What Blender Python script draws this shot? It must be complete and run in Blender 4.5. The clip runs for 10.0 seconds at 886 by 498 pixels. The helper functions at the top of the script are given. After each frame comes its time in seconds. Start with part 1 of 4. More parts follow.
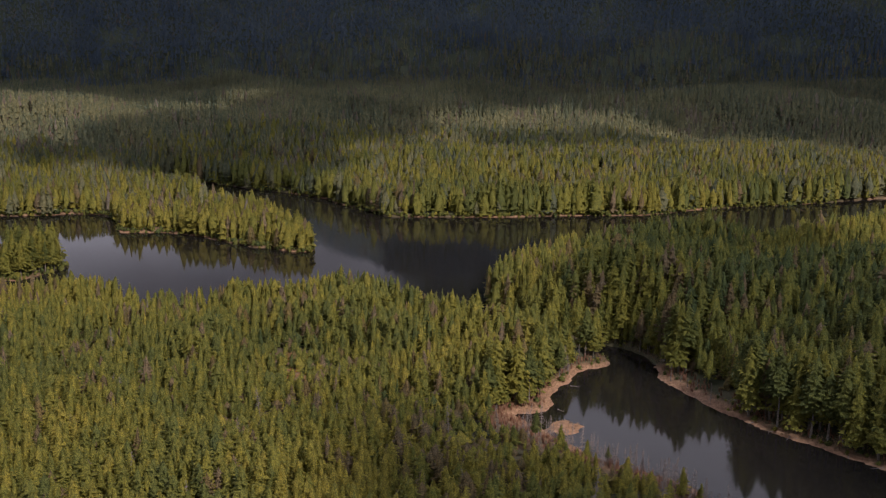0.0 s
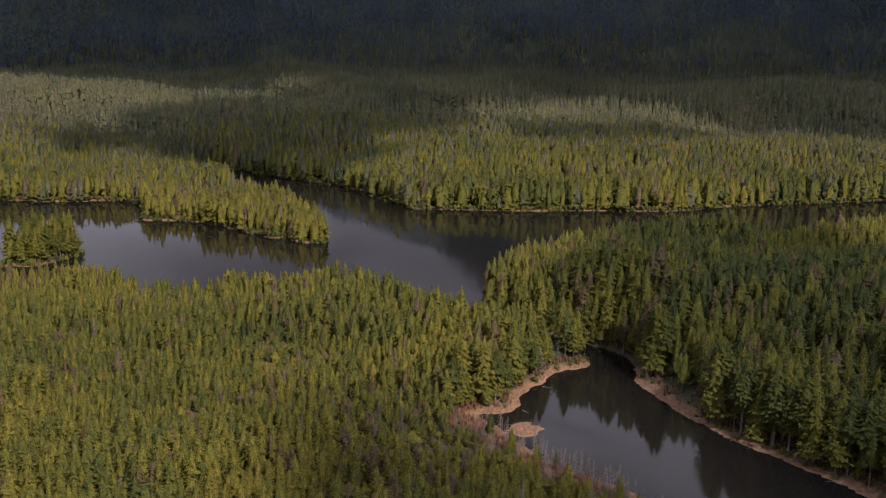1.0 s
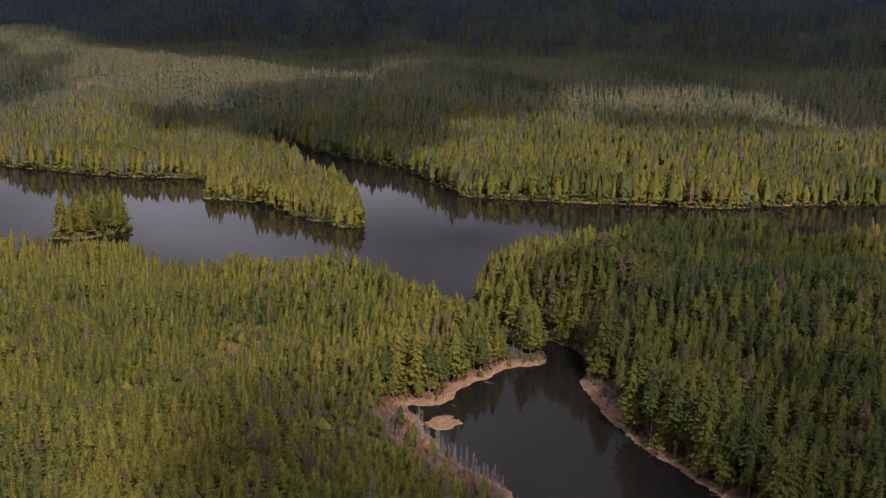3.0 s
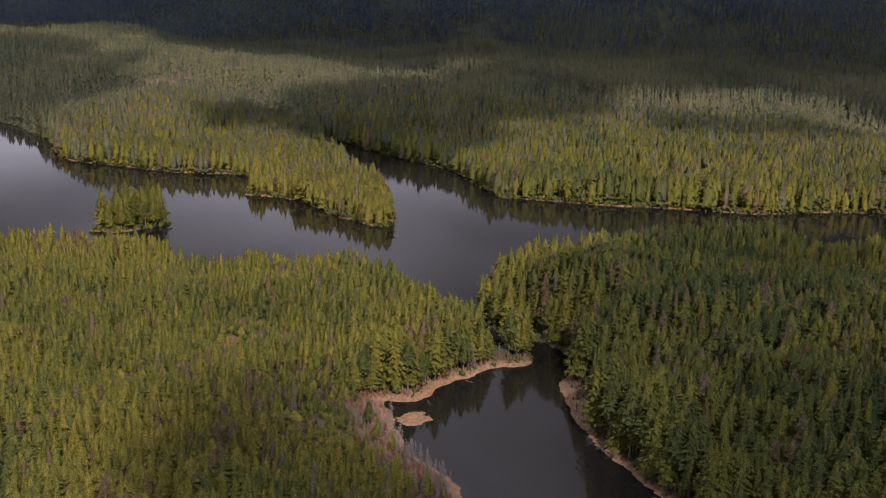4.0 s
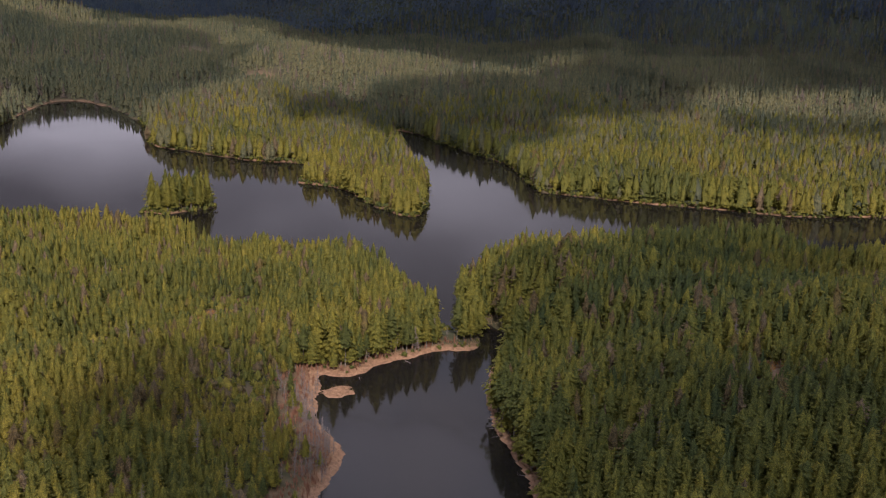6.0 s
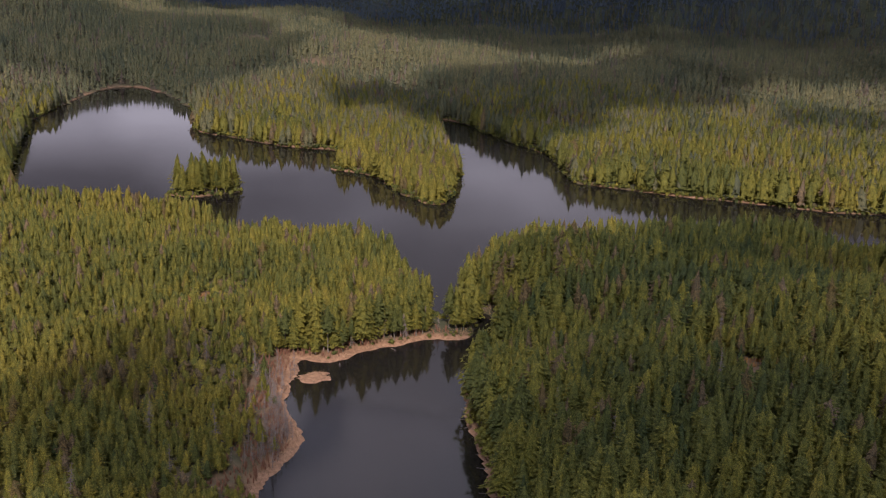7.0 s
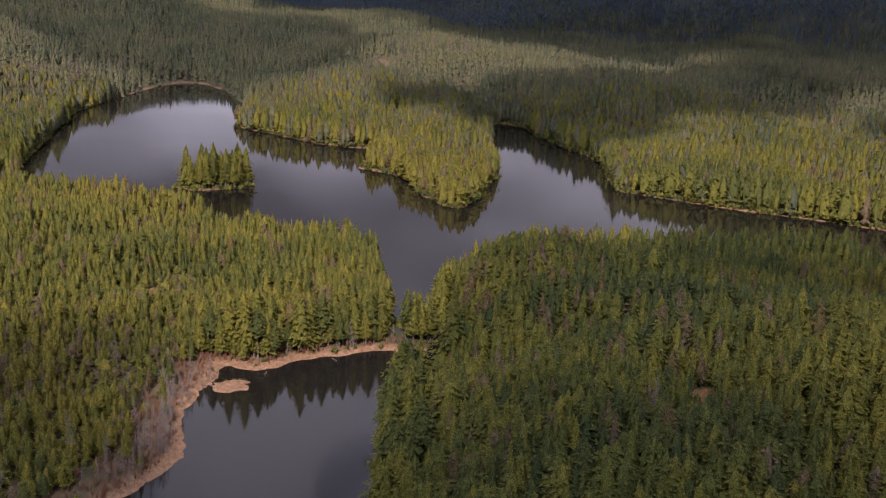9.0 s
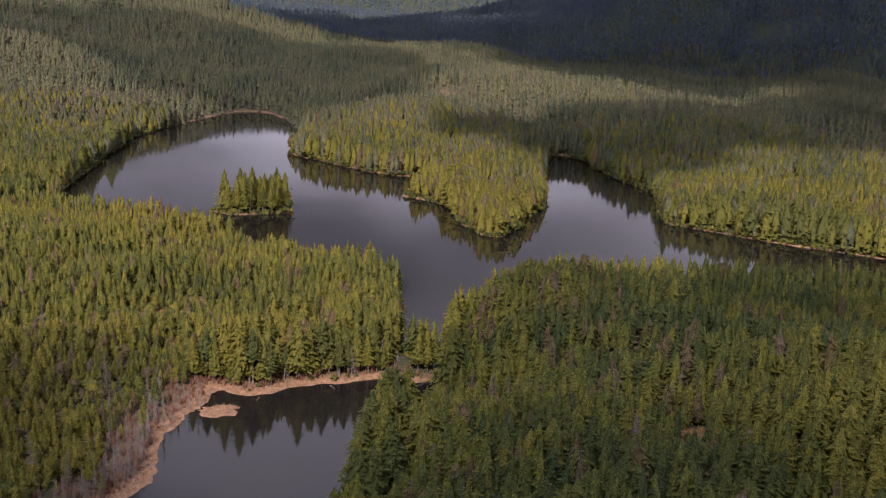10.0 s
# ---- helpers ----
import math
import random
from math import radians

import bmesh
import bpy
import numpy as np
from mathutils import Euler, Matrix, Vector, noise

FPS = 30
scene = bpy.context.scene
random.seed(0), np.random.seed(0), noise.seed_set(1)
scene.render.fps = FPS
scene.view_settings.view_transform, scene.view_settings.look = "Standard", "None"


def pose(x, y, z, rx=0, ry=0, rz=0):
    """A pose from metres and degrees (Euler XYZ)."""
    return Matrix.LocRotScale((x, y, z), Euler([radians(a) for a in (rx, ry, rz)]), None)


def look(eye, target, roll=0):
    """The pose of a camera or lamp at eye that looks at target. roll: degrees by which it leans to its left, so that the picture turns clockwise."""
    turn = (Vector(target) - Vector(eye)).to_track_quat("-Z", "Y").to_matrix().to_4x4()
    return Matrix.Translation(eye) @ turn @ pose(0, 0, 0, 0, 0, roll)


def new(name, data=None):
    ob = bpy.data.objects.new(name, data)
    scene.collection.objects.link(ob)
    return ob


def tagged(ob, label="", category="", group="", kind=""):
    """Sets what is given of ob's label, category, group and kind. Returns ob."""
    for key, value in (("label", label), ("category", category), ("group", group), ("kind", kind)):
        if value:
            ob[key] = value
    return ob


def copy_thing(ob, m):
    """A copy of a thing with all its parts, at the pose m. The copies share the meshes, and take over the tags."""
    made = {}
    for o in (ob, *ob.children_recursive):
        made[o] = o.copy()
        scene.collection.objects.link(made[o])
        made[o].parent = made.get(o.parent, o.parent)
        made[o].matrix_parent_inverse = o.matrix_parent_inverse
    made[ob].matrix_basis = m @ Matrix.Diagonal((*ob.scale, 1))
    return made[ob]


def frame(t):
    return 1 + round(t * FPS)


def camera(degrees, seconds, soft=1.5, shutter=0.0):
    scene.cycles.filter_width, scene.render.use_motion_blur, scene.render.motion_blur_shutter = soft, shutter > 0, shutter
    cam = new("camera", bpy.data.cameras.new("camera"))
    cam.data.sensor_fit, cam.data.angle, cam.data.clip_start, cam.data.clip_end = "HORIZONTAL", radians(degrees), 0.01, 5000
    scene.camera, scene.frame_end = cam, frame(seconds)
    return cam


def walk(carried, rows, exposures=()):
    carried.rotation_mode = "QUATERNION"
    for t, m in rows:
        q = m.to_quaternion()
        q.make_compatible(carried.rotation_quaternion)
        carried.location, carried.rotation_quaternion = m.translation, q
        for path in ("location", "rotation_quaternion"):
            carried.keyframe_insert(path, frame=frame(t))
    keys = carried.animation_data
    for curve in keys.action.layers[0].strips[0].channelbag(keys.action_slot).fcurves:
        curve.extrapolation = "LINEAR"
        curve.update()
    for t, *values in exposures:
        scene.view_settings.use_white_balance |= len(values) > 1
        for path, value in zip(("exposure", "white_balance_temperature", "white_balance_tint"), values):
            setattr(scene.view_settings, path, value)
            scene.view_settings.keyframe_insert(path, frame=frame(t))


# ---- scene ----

# ---------------------------------------------------------------- camera
cam = camera(42.0, 10.0, soft=1.1)
# seconds, eye, yaw to the left of +y, pitch, roll
PATH = [
    (0, -96.40, 49.68, 100.45, 24.038, -11.622, 0.90),
    (0.5, -83.61, 56.21, 102.33, 26.057, -11.925, 1.05),
    (1, -70.66, 62.29, 104.50, 28.054, -12.403, 1.17),
    (1.5, -57.34, 68.37, 106.71, 30.090, -12.936, 1.35),
    (2, -43.47, 74.65, 109.03, 32.157, -13.323, 1.47),
    (2.5, -28.92, 80.62, 111.77, 34.364, -13.635, 1.57),
    (3, -13.51, 86.33, 114.85, 36.743, -13.894, 1.64),
    (3.5, 2.52, 92.26, 117.93, 39.300, -14.103, 1.66),
    (4, 18.63, 98.93, 120.67, 41.816, -14.277, 1.67),
    (4.5, 34.92, 106.07, 123.12, 44.189, -14.449, 1.72),
    (5, 51.95, 113.38, 125.54, 46.158, -14.596, 1.64),
    (5.5, 69.11, 121.89, 127.50, 48.295, -14.766, 1.59),
    (6, 83.94, 132.79, 128.21, 50.670, -14.931, 1.52),
    (6.5, 92.96, 146.70, 126.83, 52.967, -15.091, 1.57),
    (7, 95.53, 163.27, 123.47, 55.283, -15.264, 1.59),
    (7.5, 94.47, 180.71, 119.40, 57.170, -15.411, 1.69),
    (8, 91.94, 197.30, 115.62, 58.545, -15.533, 1.90),
    (8.5, 89.02, 212.41, 112.30, 59.943, -15.280, 2.10),
    (9, 86.68, 226.44, 109.31, 61.731, -14.628, 2.24),
    (9.5, 85.29, 239.54, 106.54, 63.948, -13.724, 2.39),
    (10, 84.89, 251.65, 103.77, 66.257, -12.970, 2.37),
]


def heading(x, y, z, yaw, pitch, roll):
    a, b = radians(yaw), radians(pitch)
    ahead = Vector((-math.sin(a) * math.cos(b), math.cos(a) * math.cos(b), math.sin(b)))
    return look((x, y, z), Vector((x, y, z)) + ahead * 10, roll)


EXPOSURE = 0.25
walk(cam, [(t, heading(*row)) for t, *row in PATH], [(0, EXPOSURE - 0.22, 6350, 15.5), (4.5, EXPOSURE - 0.1, 6350, 17.5), (7, EXPOSURE - 0.03, 6350, 20), (10, EXPOSURE + 0.13, 6300, 21)])

# ---------------------------------------------------------------- light
SUN_ELEV, SUN_AZ = radians(40), math.atan2(0.82, -0.57)  # azimuth clockwise from +y
TO_SUN = Vector((math.sin(SUN_AZ) * math.cos(SUN_ELEV), math.cos(SUN_AZ) * math.cos(SUN_ELEV), math.sin(SUN_ELEV)))


SKY_SHIFT = (19.2, 7.0)  # which part of the cloud cover stands over the lake


def make_world():
    world = bpy.data.worlds.new("sky")
    scene.world = world
    world.use_nodes = True
    nt = world.node_tree
    nt.nodes.clear()
    n, l = nt.nodes, nt.links
    out, bg = n.new("ShaderNodeOutputWorld"), n.new("ShaderNodeBackground")
    sky = n.new("ShaderNodeTexSky")
    sky.sky_type, sky.sun_disc = "NISHITA", False
    sky.sun_elevation, sky.sun_rotation = SUN_ELEV, SUN_AZ
    sky.air_density, sky.dust_density = 1.0, 1.5
    # broken cloud cover, as it stands mirrored in the lake
    tc, sep = n.new("ShaderNodeTexCoord"), n.new("ShaderNodeSeparateXYZ")
    l.new(tc.outputs["Generated"], sep.inputs[0])
    up = n.new("ShaderNodeMath")
    up.operation, up.inputs[1].default_value = "ADD", 0.12
    l.new(sep.outputs["Z"], up.inputs[0])
    comb = n.new("ShaderNodeCombineXYZ")
    for axis in "XY":
        div = n.new("ShaderNodeMath")
        div.operation = "DIVIDE"
        l.new(sep.outputs[axis], div.inputs[0])
        l.new(up.outputs[0], div.inputs[1])
        l.new(div.outputs[0], comb.inputs[axis])
    noi = n.new("ShaderNodeTexNoise")
    noi.inputs["Scale"].default_value, noi.inputs["Detail"].default_value, noi.inputs["Roughness"].default_value = 1.1, 6, 0.55
    shift = n.new("ShaderNodeVectorMath")
    shift.inputs[1].default_value = (*SKY_SHIFT, 0.0)
    l.new(comb.outputs[0], shift.inputs[0])
    l.new(shift.outputs[0], noi.inputs["Vector"])
    ramp = n.new("ShaderNodeValToRGB")
    ramp.color_ramp.elements[0].position, ramp.color_ramp.elements[1].position = 0.22, 0.40
    l.new(noi.outputs["Fac"], ramp.inputs["Fac"])
    mix = n.new("ShaderNodeMix")
    mix.data_type = "RGBA"
    l.new(ramp.outputs["Color"], mix.inputs["Factor"])
    l.new(sky.outputs["Color"], mix.inputs["A"])
    tone = n.new("ShaderNodeTexNoise")
    tone.inputs["Scale"].default_value, tone.inputs["Detail"].default_value = 0.75, 7
    l.new(shift.outputs[0], tone.inputs["Vector"])
    grey = n.new("ShaderNodeValToRGB")
    grey.color_ramp.elements[0].position, grey.color_ramp.elements[0].color = 0.38, (0.17, 0.165, 0.195, 1)
    grey.color_ramp.elements[1].position, grey.color_ramp.elements[1].color = 0.60, (0.62, 0.605, 0.68, 1)
    l.new(tone.outputs["Fac"], grey.inputs["Fac"])
    lift = n.new("ShaderNodeVectorMath")
    lift.operation = "SCALE"
    l.new(grey.outputs["Color"], lift.inputs[0])
    rise = n.new("ShaderNodeValToRGB")  # the cover thins to a bright gap low over the hills
    els = rise.color_ramp.elements
    els.new(0.17), els.new(0.23), els.new(0.30), els.new(0.42)
    for e, (p, k) in zip(els, ((0.05, 0.36), (0.15, 0.48), (0.20, 0.40), (0.30, 0.36), (0.42, 0.42), (0.62, 0.80))):
        e.position, e.color = p, (k, k, k, 1)
    l.new(sep.outputs["Z"], rise.inputs["Fac"])
    gain = n.new("ShaderNodeMath")
    gain.operation = "MULTIPLY"
    west = n.new("ShaderNodeVectorMath")
    west.operation, west.inputs[1].default_value = "DOT_PRODUCT", (-0.93, 0.37, 0.0)
    l.new(tc.outputs["Generated"], west.inputs[0])
    side = n.new("ShaderNodeMapRange")
    side.inputs["From Min"].default_value, side.inputs["From Max"].default_value = 0.6, 0.98
    side.inputs["To Min"].default_value, side.inputs["To Max"].default_value = 14, 23.5
    l.new(west.outputs["Value"], side.inputs["Value"])
    l.new(side.outputs[0], gain.inputs[1])
    l.new(rise.outputs["Color"], gain.inputs[0])
    l.new(gain.outputs[0], lift.inputs["Scale"])
    l.new(lift.outputs[0], mix.inputs["B"])
    l.new(mix.outputs["Result"], bg.inputs["Color"])
    bg.inputs["Strength"].default_value = 0.105
    l.new(bg.outputs[0], out.inputs[0])


make_world()
sun = new("sun", bpy.data.lights.new("sun", "SUN"))
sun.data.energy, sun.data.angle, sun.data.color = 4.3, radians(1.5), (1.0, 0.885, 0.775)
sun.matrix_world = look(TO_SUN * 3000, (0, 0, 0))


# ---------------------------------------------------------------- unseen clouds of the broken cover, placed to shade forest and mountain
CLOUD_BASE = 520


def make_shade_clouds():
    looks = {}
    # cover sets how dark the shade under each added sheet falls
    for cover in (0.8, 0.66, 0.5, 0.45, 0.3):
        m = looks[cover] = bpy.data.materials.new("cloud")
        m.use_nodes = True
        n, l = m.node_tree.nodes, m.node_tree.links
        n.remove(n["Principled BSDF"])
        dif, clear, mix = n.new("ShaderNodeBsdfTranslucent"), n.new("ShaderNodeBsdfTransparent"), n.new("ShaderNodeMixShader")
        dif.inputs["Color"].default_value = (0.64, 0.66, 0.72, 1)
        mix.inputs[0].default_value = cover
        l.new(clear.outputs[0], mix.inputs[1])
        # pale blue, so that the sheets' shade on the land turns cooler
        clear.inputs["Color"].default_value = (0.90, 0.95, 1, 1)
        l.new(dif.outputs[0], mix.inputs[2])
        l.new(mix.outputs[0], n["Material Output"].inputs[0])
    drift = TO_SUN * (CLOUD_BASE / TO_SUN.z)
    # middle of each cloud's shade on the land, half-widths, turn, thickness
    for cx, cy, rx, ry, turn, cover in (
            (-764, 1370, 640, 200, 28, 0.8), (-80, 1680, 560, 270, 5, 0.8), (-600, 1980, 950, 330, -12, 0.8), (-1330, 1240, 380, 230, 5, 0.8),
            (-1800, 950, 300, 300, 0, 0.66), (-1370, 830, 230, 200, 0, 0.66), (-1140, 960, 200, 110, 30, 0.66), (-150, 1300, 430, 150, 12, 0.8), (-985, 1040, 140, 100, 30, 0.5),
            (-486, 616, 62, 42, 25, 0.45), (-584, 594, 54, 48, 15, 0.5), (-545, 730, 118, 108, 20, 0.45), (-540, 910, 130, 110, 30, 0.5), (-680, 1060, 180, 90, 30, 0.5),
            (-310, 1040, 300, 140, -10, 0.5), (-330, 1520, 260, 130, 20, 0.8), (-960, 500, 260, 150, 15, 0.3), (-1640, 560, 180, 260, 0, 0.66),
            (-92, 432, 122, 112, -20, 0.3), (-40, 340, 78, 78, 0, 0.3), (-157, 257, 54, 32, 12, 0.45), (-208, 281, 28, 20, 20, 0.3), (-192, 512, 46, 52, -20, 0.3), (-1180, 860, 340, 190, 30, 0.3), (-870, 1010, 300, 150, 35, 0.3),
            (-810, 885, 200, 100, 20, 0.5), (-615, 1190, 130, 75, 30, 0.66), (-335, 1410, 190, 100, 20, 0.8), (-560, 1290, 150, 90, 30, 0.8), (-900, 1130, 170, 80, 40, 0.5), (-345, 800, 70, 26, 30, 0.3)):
        bm = bmesh.new()
        ca, sa = math.cos(radians(turn)), math.sin(radians(turn))
        # a thin sheet of cloud with a torn outline
        made = bmesh.ops.create_icosphere(bm, subdivisions=4, radius=1)
        for q in made["verts"]:
            wob = 1 + 0.3 * noise.noise(Vector((q.co.x * 1.6, q.co.y * 1.6, cx * 0.01))) + 0.25 * noise.noise(Vector((q.co.x * 4, q.co.y * 4, cy * 0.01)))
            u, v = q.co.x * rx * wob, q.co.y * ry * wob
            q.co = Vector((u * ca - v * sa, u * sa + v * ca, q.co.z * 14 + 5 * noise.noise(Vector((u / 25, v / 25, 3)))))
        me = bpy.data.meshes.new("cloud")
        bm.to_mesh(me)
        bm.free()
        me.polygons.foreach_set("use_smooth", [True] * len(me.polygons))
        me.materials.append(looks[cover])
        ob = tagged(new("cloud", me), "flat grey-white cloud sheet out of view, placed to shade the valley", "cloud", "broken clouds", "structure")
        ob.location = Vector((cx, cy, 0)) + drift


make_shade_clouds()


# ---------------------------------------------------------------- materials
def material(name, rough=0.8):
    m = bpy.data.materials.new(name)
    m.use_nodes = True
    nt = m.node_tree
    b = nt.nodes["Principled BSDF"]
    b.inputs["Roughness"].default_value = rough
    return m, nt.nodes, nt.links, b


def noise_node(n, l, scale, detail=4, vec=None, rough=0.6):
    t = n.new("ShaderNodeTexNoise")
    t.inputs["Scale"].default_value, t.inputs["Detail"].default_value, t.inputs["Roughness"].default_value = scale, detail, rough
    if vec is not None:
        l.new(vec, t.inputs["Vector"])
    return t


def ramp_node(n, l, fac, stops):
    r = n.new("ShaderNodeValToRGB")
    els = r.color_ramp.elements
    while len(els) < len(stops):
        els.new(0.5)
    for e, (p, c) in zip(els, stops):
        e.position, e.color = p, (*c, 1)
    l.new(fac, r.inputs["Fac"])
    return r


def foliage_material(name, stops):
    """Needles: colour by the tree's own tint, with clumps of lighter and darker sprays, a little light passing through."""
    m, n, l, b = material(name, 0.75)
    b.inputs["Specular IOR Level"].default_value = 0.25
    geo = n.new("ShaderNodeNewGeometry")
    att = n.new("ShaderNodeAttribute")
    att.attribute_name = "tint"
    col = ramp_node(n, l, att.outputs["Fac"], stops)
    fine = noise_node(n, l, 3.4, 4, geo.outputs["Position"], 0.7)
    val = ramp_node(n, l, fine.outputs["Fac"], [(0.38, (0.56, 0.59, 0.60)), (0.5, (1.0, 1.0, 1.0)), (0.62, (1.55, 1.50, 1.34))])
    bump = n.new("ShaderNodeBump")
    bump.inputs["Strength"].default_value, bump.inputs["Distance"].default_value = 0.7, 0.4
    l.new(fine.outputs["Fac"], bump.inputs["Height"])
    l.new(bump.outputs[0], b.inputs["Normal"])
    clump = noise_node(n, l, 0.85, 3, geo.outputs["Position"], 0.5)
    tone = ramp_node(n, l, clump.outputs["Fac"], [(0.34, (0.78, 0.84, 0.90)), (0.5, (1.0, 1.0, 1.0)), (0.66, (1.25, 1.20, 1.08))])
    both = n.new("ShaderNodeMix")
    both.data_type, both.blend_type = "RGBA", "MULTIPLY"
    both.inputs["Factor"].default_value = 1
    l.new(val.outputs["Color"], both.inputs["A"])
    l.new(tone.outputs["Color"], both.inputs["B"])
    mul = n.new("ShaderNodeMix")
    mul.data_type, mul.blend_type = "RGBA", "MULTIPLY"
    mul.inputs["Factor"].default_value = 1
    l.new(col.outputs["Color"], mul.inputs["A"])
    l.new(both.outputs["Result"], mul.inputs["B"])
    l.new(mul.outputs["Result"], b.inputs["Base Color"])
    tr = n.new("ShaderNodeBsdfTranslucent")
    l.new(mul.outputs["Result"], tr.inputs["Color"])
    mix = n.new("ShaderNodeMixShader")
    mix.inputs[0].default_value = 0.48
    l.new(b.outputs[0], mix.inputs[1])
    l.new(tr.outputs[0], mix.inputs[2])
    l.new(mix.outputs[0], n["Material Output"].inputs[0])
    return m


NEEDLES = foliage_material("conifer_needles", [
    (0.0, (0.078, 0.104, 0.040)), (0.3, (0.140, 0.153, 0.042)), (0.6, (0.206, 0.199, 0.042)),
    (0.85, (0.260, 0.228, 0.048)), (0.94, (0.165, 0.125, 0.062)), (1.0, (0.205, 0.158, 0.102))])


# blue distance haze over mountain and far hills, put into the needle colour
HAZE_BLUE_NEEDLES = foliage_material("haze_blue_needles", [
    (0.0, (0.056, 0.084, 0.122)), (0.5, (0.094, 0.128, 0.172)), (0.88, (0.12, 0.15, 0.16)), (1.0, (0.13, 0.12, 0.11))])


# thin valley haze painted into the needles: green turned greyer and bluer
HAZE_GREY_NEEDLES = foliage_material("haze_grey_needles", [
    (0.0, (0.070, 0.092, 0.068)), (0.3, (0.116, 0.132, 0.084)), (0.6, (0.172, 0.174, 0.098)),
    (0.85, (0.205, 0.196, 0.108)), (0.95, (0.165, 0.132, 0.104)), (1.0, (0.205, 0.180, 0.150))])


def bark_material(name, a, b_, scale=3):
    m, n, l, b = material(name, 0.9)
    geo = n.new("ShaderNodeNewGeometry")
    t = noise_node(n, l, scale, 4, geo.outputs["Position"])
    c = ramp_node(n, l, t.outputs["Fac"], [(0.35, a), (0.65, b_)])
    l.new(c.outputs["Color"], b.inputs["Base Color"])
    bump = n.new("ShaderNodeBump")
    bump.inputs["Strength"].default_value = 0.4
    l.new(t.outputs["Fac"], bump.inputs["Height"])
    l.new(bump.outputs[0], b.inputs["Normal"])
    return m


BARK = bark_material("grey_brown_bark", (0.10, 0.085, 0.07), (0.24, 0.21, 0.18))
DEADWOOD = bark_material("bleached_deadwood", (0.105, 0.086, 0.08), (0.235, 0.195, 0.18))
SEDGE = bark_material("dry_sedge", (0.16, 0.095, 0.052), (0.33, 0.215, 0.12), 0.6)
HEATH = bark_material("rusty_bog_heath", (0.20, 0.092, 0.03), (0.40, 0.21, 0.06), 0.5)
SCRUB = bark_material("bare_twigs", (0.140, 0.064, 0.040), (0.290, 0.145, 0.088), 0.8)


def ground_material():
    """Forest floor of moss and litter; dry tan sedge and peat on the low flats by the water; mud below it."""
    m, n, l, b = material("ground", 0.95)
    geo = n.new("ShaderNodeNewGeometry")
    big = noise_node(n, l, 0.05, 5, geo.outputs["Position"])
    fine = noise_node(n, l, 0.7, 6, geo.outputs["Position"], 0.7)
    floor_col = ramp_node(n, l, big.outputs["Fac"], [(0.35, (0.035, 0.042, 0.018)), (0.52, (0.060, 0.054, 0.026)), (0.65, (0.11, 0.08, 0.045))])
    sedge = ramp_node(n, l, fine.outputs["Fac"], [(0.3, (0.12, 0.072, 0.042)), (0.5, (0.265, 0.150, 0.088)), (0.7, (0.37, 0.236, 0.142))])
    sep = n.new("ShaderNodeSeparateXYZ")
    l.new(geo.outputs["Position"], sep.inputs[0])
    low = n.new("ShaderNodeAttribute")
    low.attribute_name = "tint"
    mix = n.new("ShaderNodeMix")
    mix.data_type = "RGBA"
    l.new(low.outputs["Fac"], mix.inputs["Factor"])
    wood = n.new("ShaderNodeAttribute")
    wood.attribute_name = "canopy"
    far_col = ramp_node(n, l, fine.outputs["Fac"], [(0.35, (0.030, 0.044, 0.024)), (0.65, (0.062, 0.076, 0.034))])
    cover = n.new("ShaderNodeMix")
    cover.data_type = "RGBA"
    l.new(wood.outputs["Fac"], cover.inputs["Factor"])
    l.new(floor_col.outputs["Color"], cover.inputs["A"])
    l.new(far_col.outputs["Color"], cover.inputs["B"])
    l.new(cover.outputs["Result"], mix.inputs["A"])
    l.new(sedge.outputs["Color"], mix.inputs["B"])
    mud = n.new("ShaderNodeMapRange")
    mud.inputs["From Min"].default_value, mud.inputs["From Max"].default_value = 0.08, -0.25
    l.new(sep.outputs["Z"], mud.inputs["Value"])
    mix2 = n.new("ShaderNodeMix")
    mix2.data_type = "RGBA"
    l.new(mud.outputs[0], mix2.inputs["Factor"])
    l.new(mix.outputs["Result"], mix2.inputs["A"])
    mix2.inputs["B"].default_value = (0.05, 0.032, 0.02, 1)
    l.new(mix2.outputs["Result"], b.inputs["Base Color"])
    bump = n.new("ShaderNodeBump")
    bump.inputs["Strength"].default_value, bump.inputs["Distance"].default_value = 0.6, 0.5
    l.new(fine.outputs["Fac"], bump.inputs["Height"])
    l.new(bump.outputs[0], b.inputs["Normal"])
    return m


def water_material():
    m, n, l, b = material("dark_lake_water", 0.06)
    b.inputs["Base Color"].default_value = (0.012, 0.011, 0.010, 1)
    b.inputs["IOR"].default_value = 1.333
    b.inputs["Specular IOR Level"].default_value = 0.46
    geo = n.new("ShaderNodeNewGeometry")
    big = noise_node(n, l, 0.012, 3, geo.outputs["Position"])
    fine = noise_node(n, l, 0.9, 4, geo.outputs["Position"])
    rr = n.new("ShaderNodeMapRange")
    rr.inputs["From Min"].default_value, rr.inputs["From Max"].default_value = 0.35, 0.7
    rr.inputs["To Min"].default_value, rr.inputs["To Max"].default_value = 0.03, 0.10
    l.new(big.outputs["Fac"], rr.inputs["Value"])
    l.new(rr.outputs[0], b.inputs["Roughness"])
    bump = n.new("ShaderNodeBump")
    bump.inputs["Strength"].default_value, bump.inputs["Distance"].default_value = 0.05, 0.05
    l.new(fine.outputs["Fac"], bump.inputs["Height"])
    l.new(bump.outputs[0], b.inputs["Normal"])
    return m


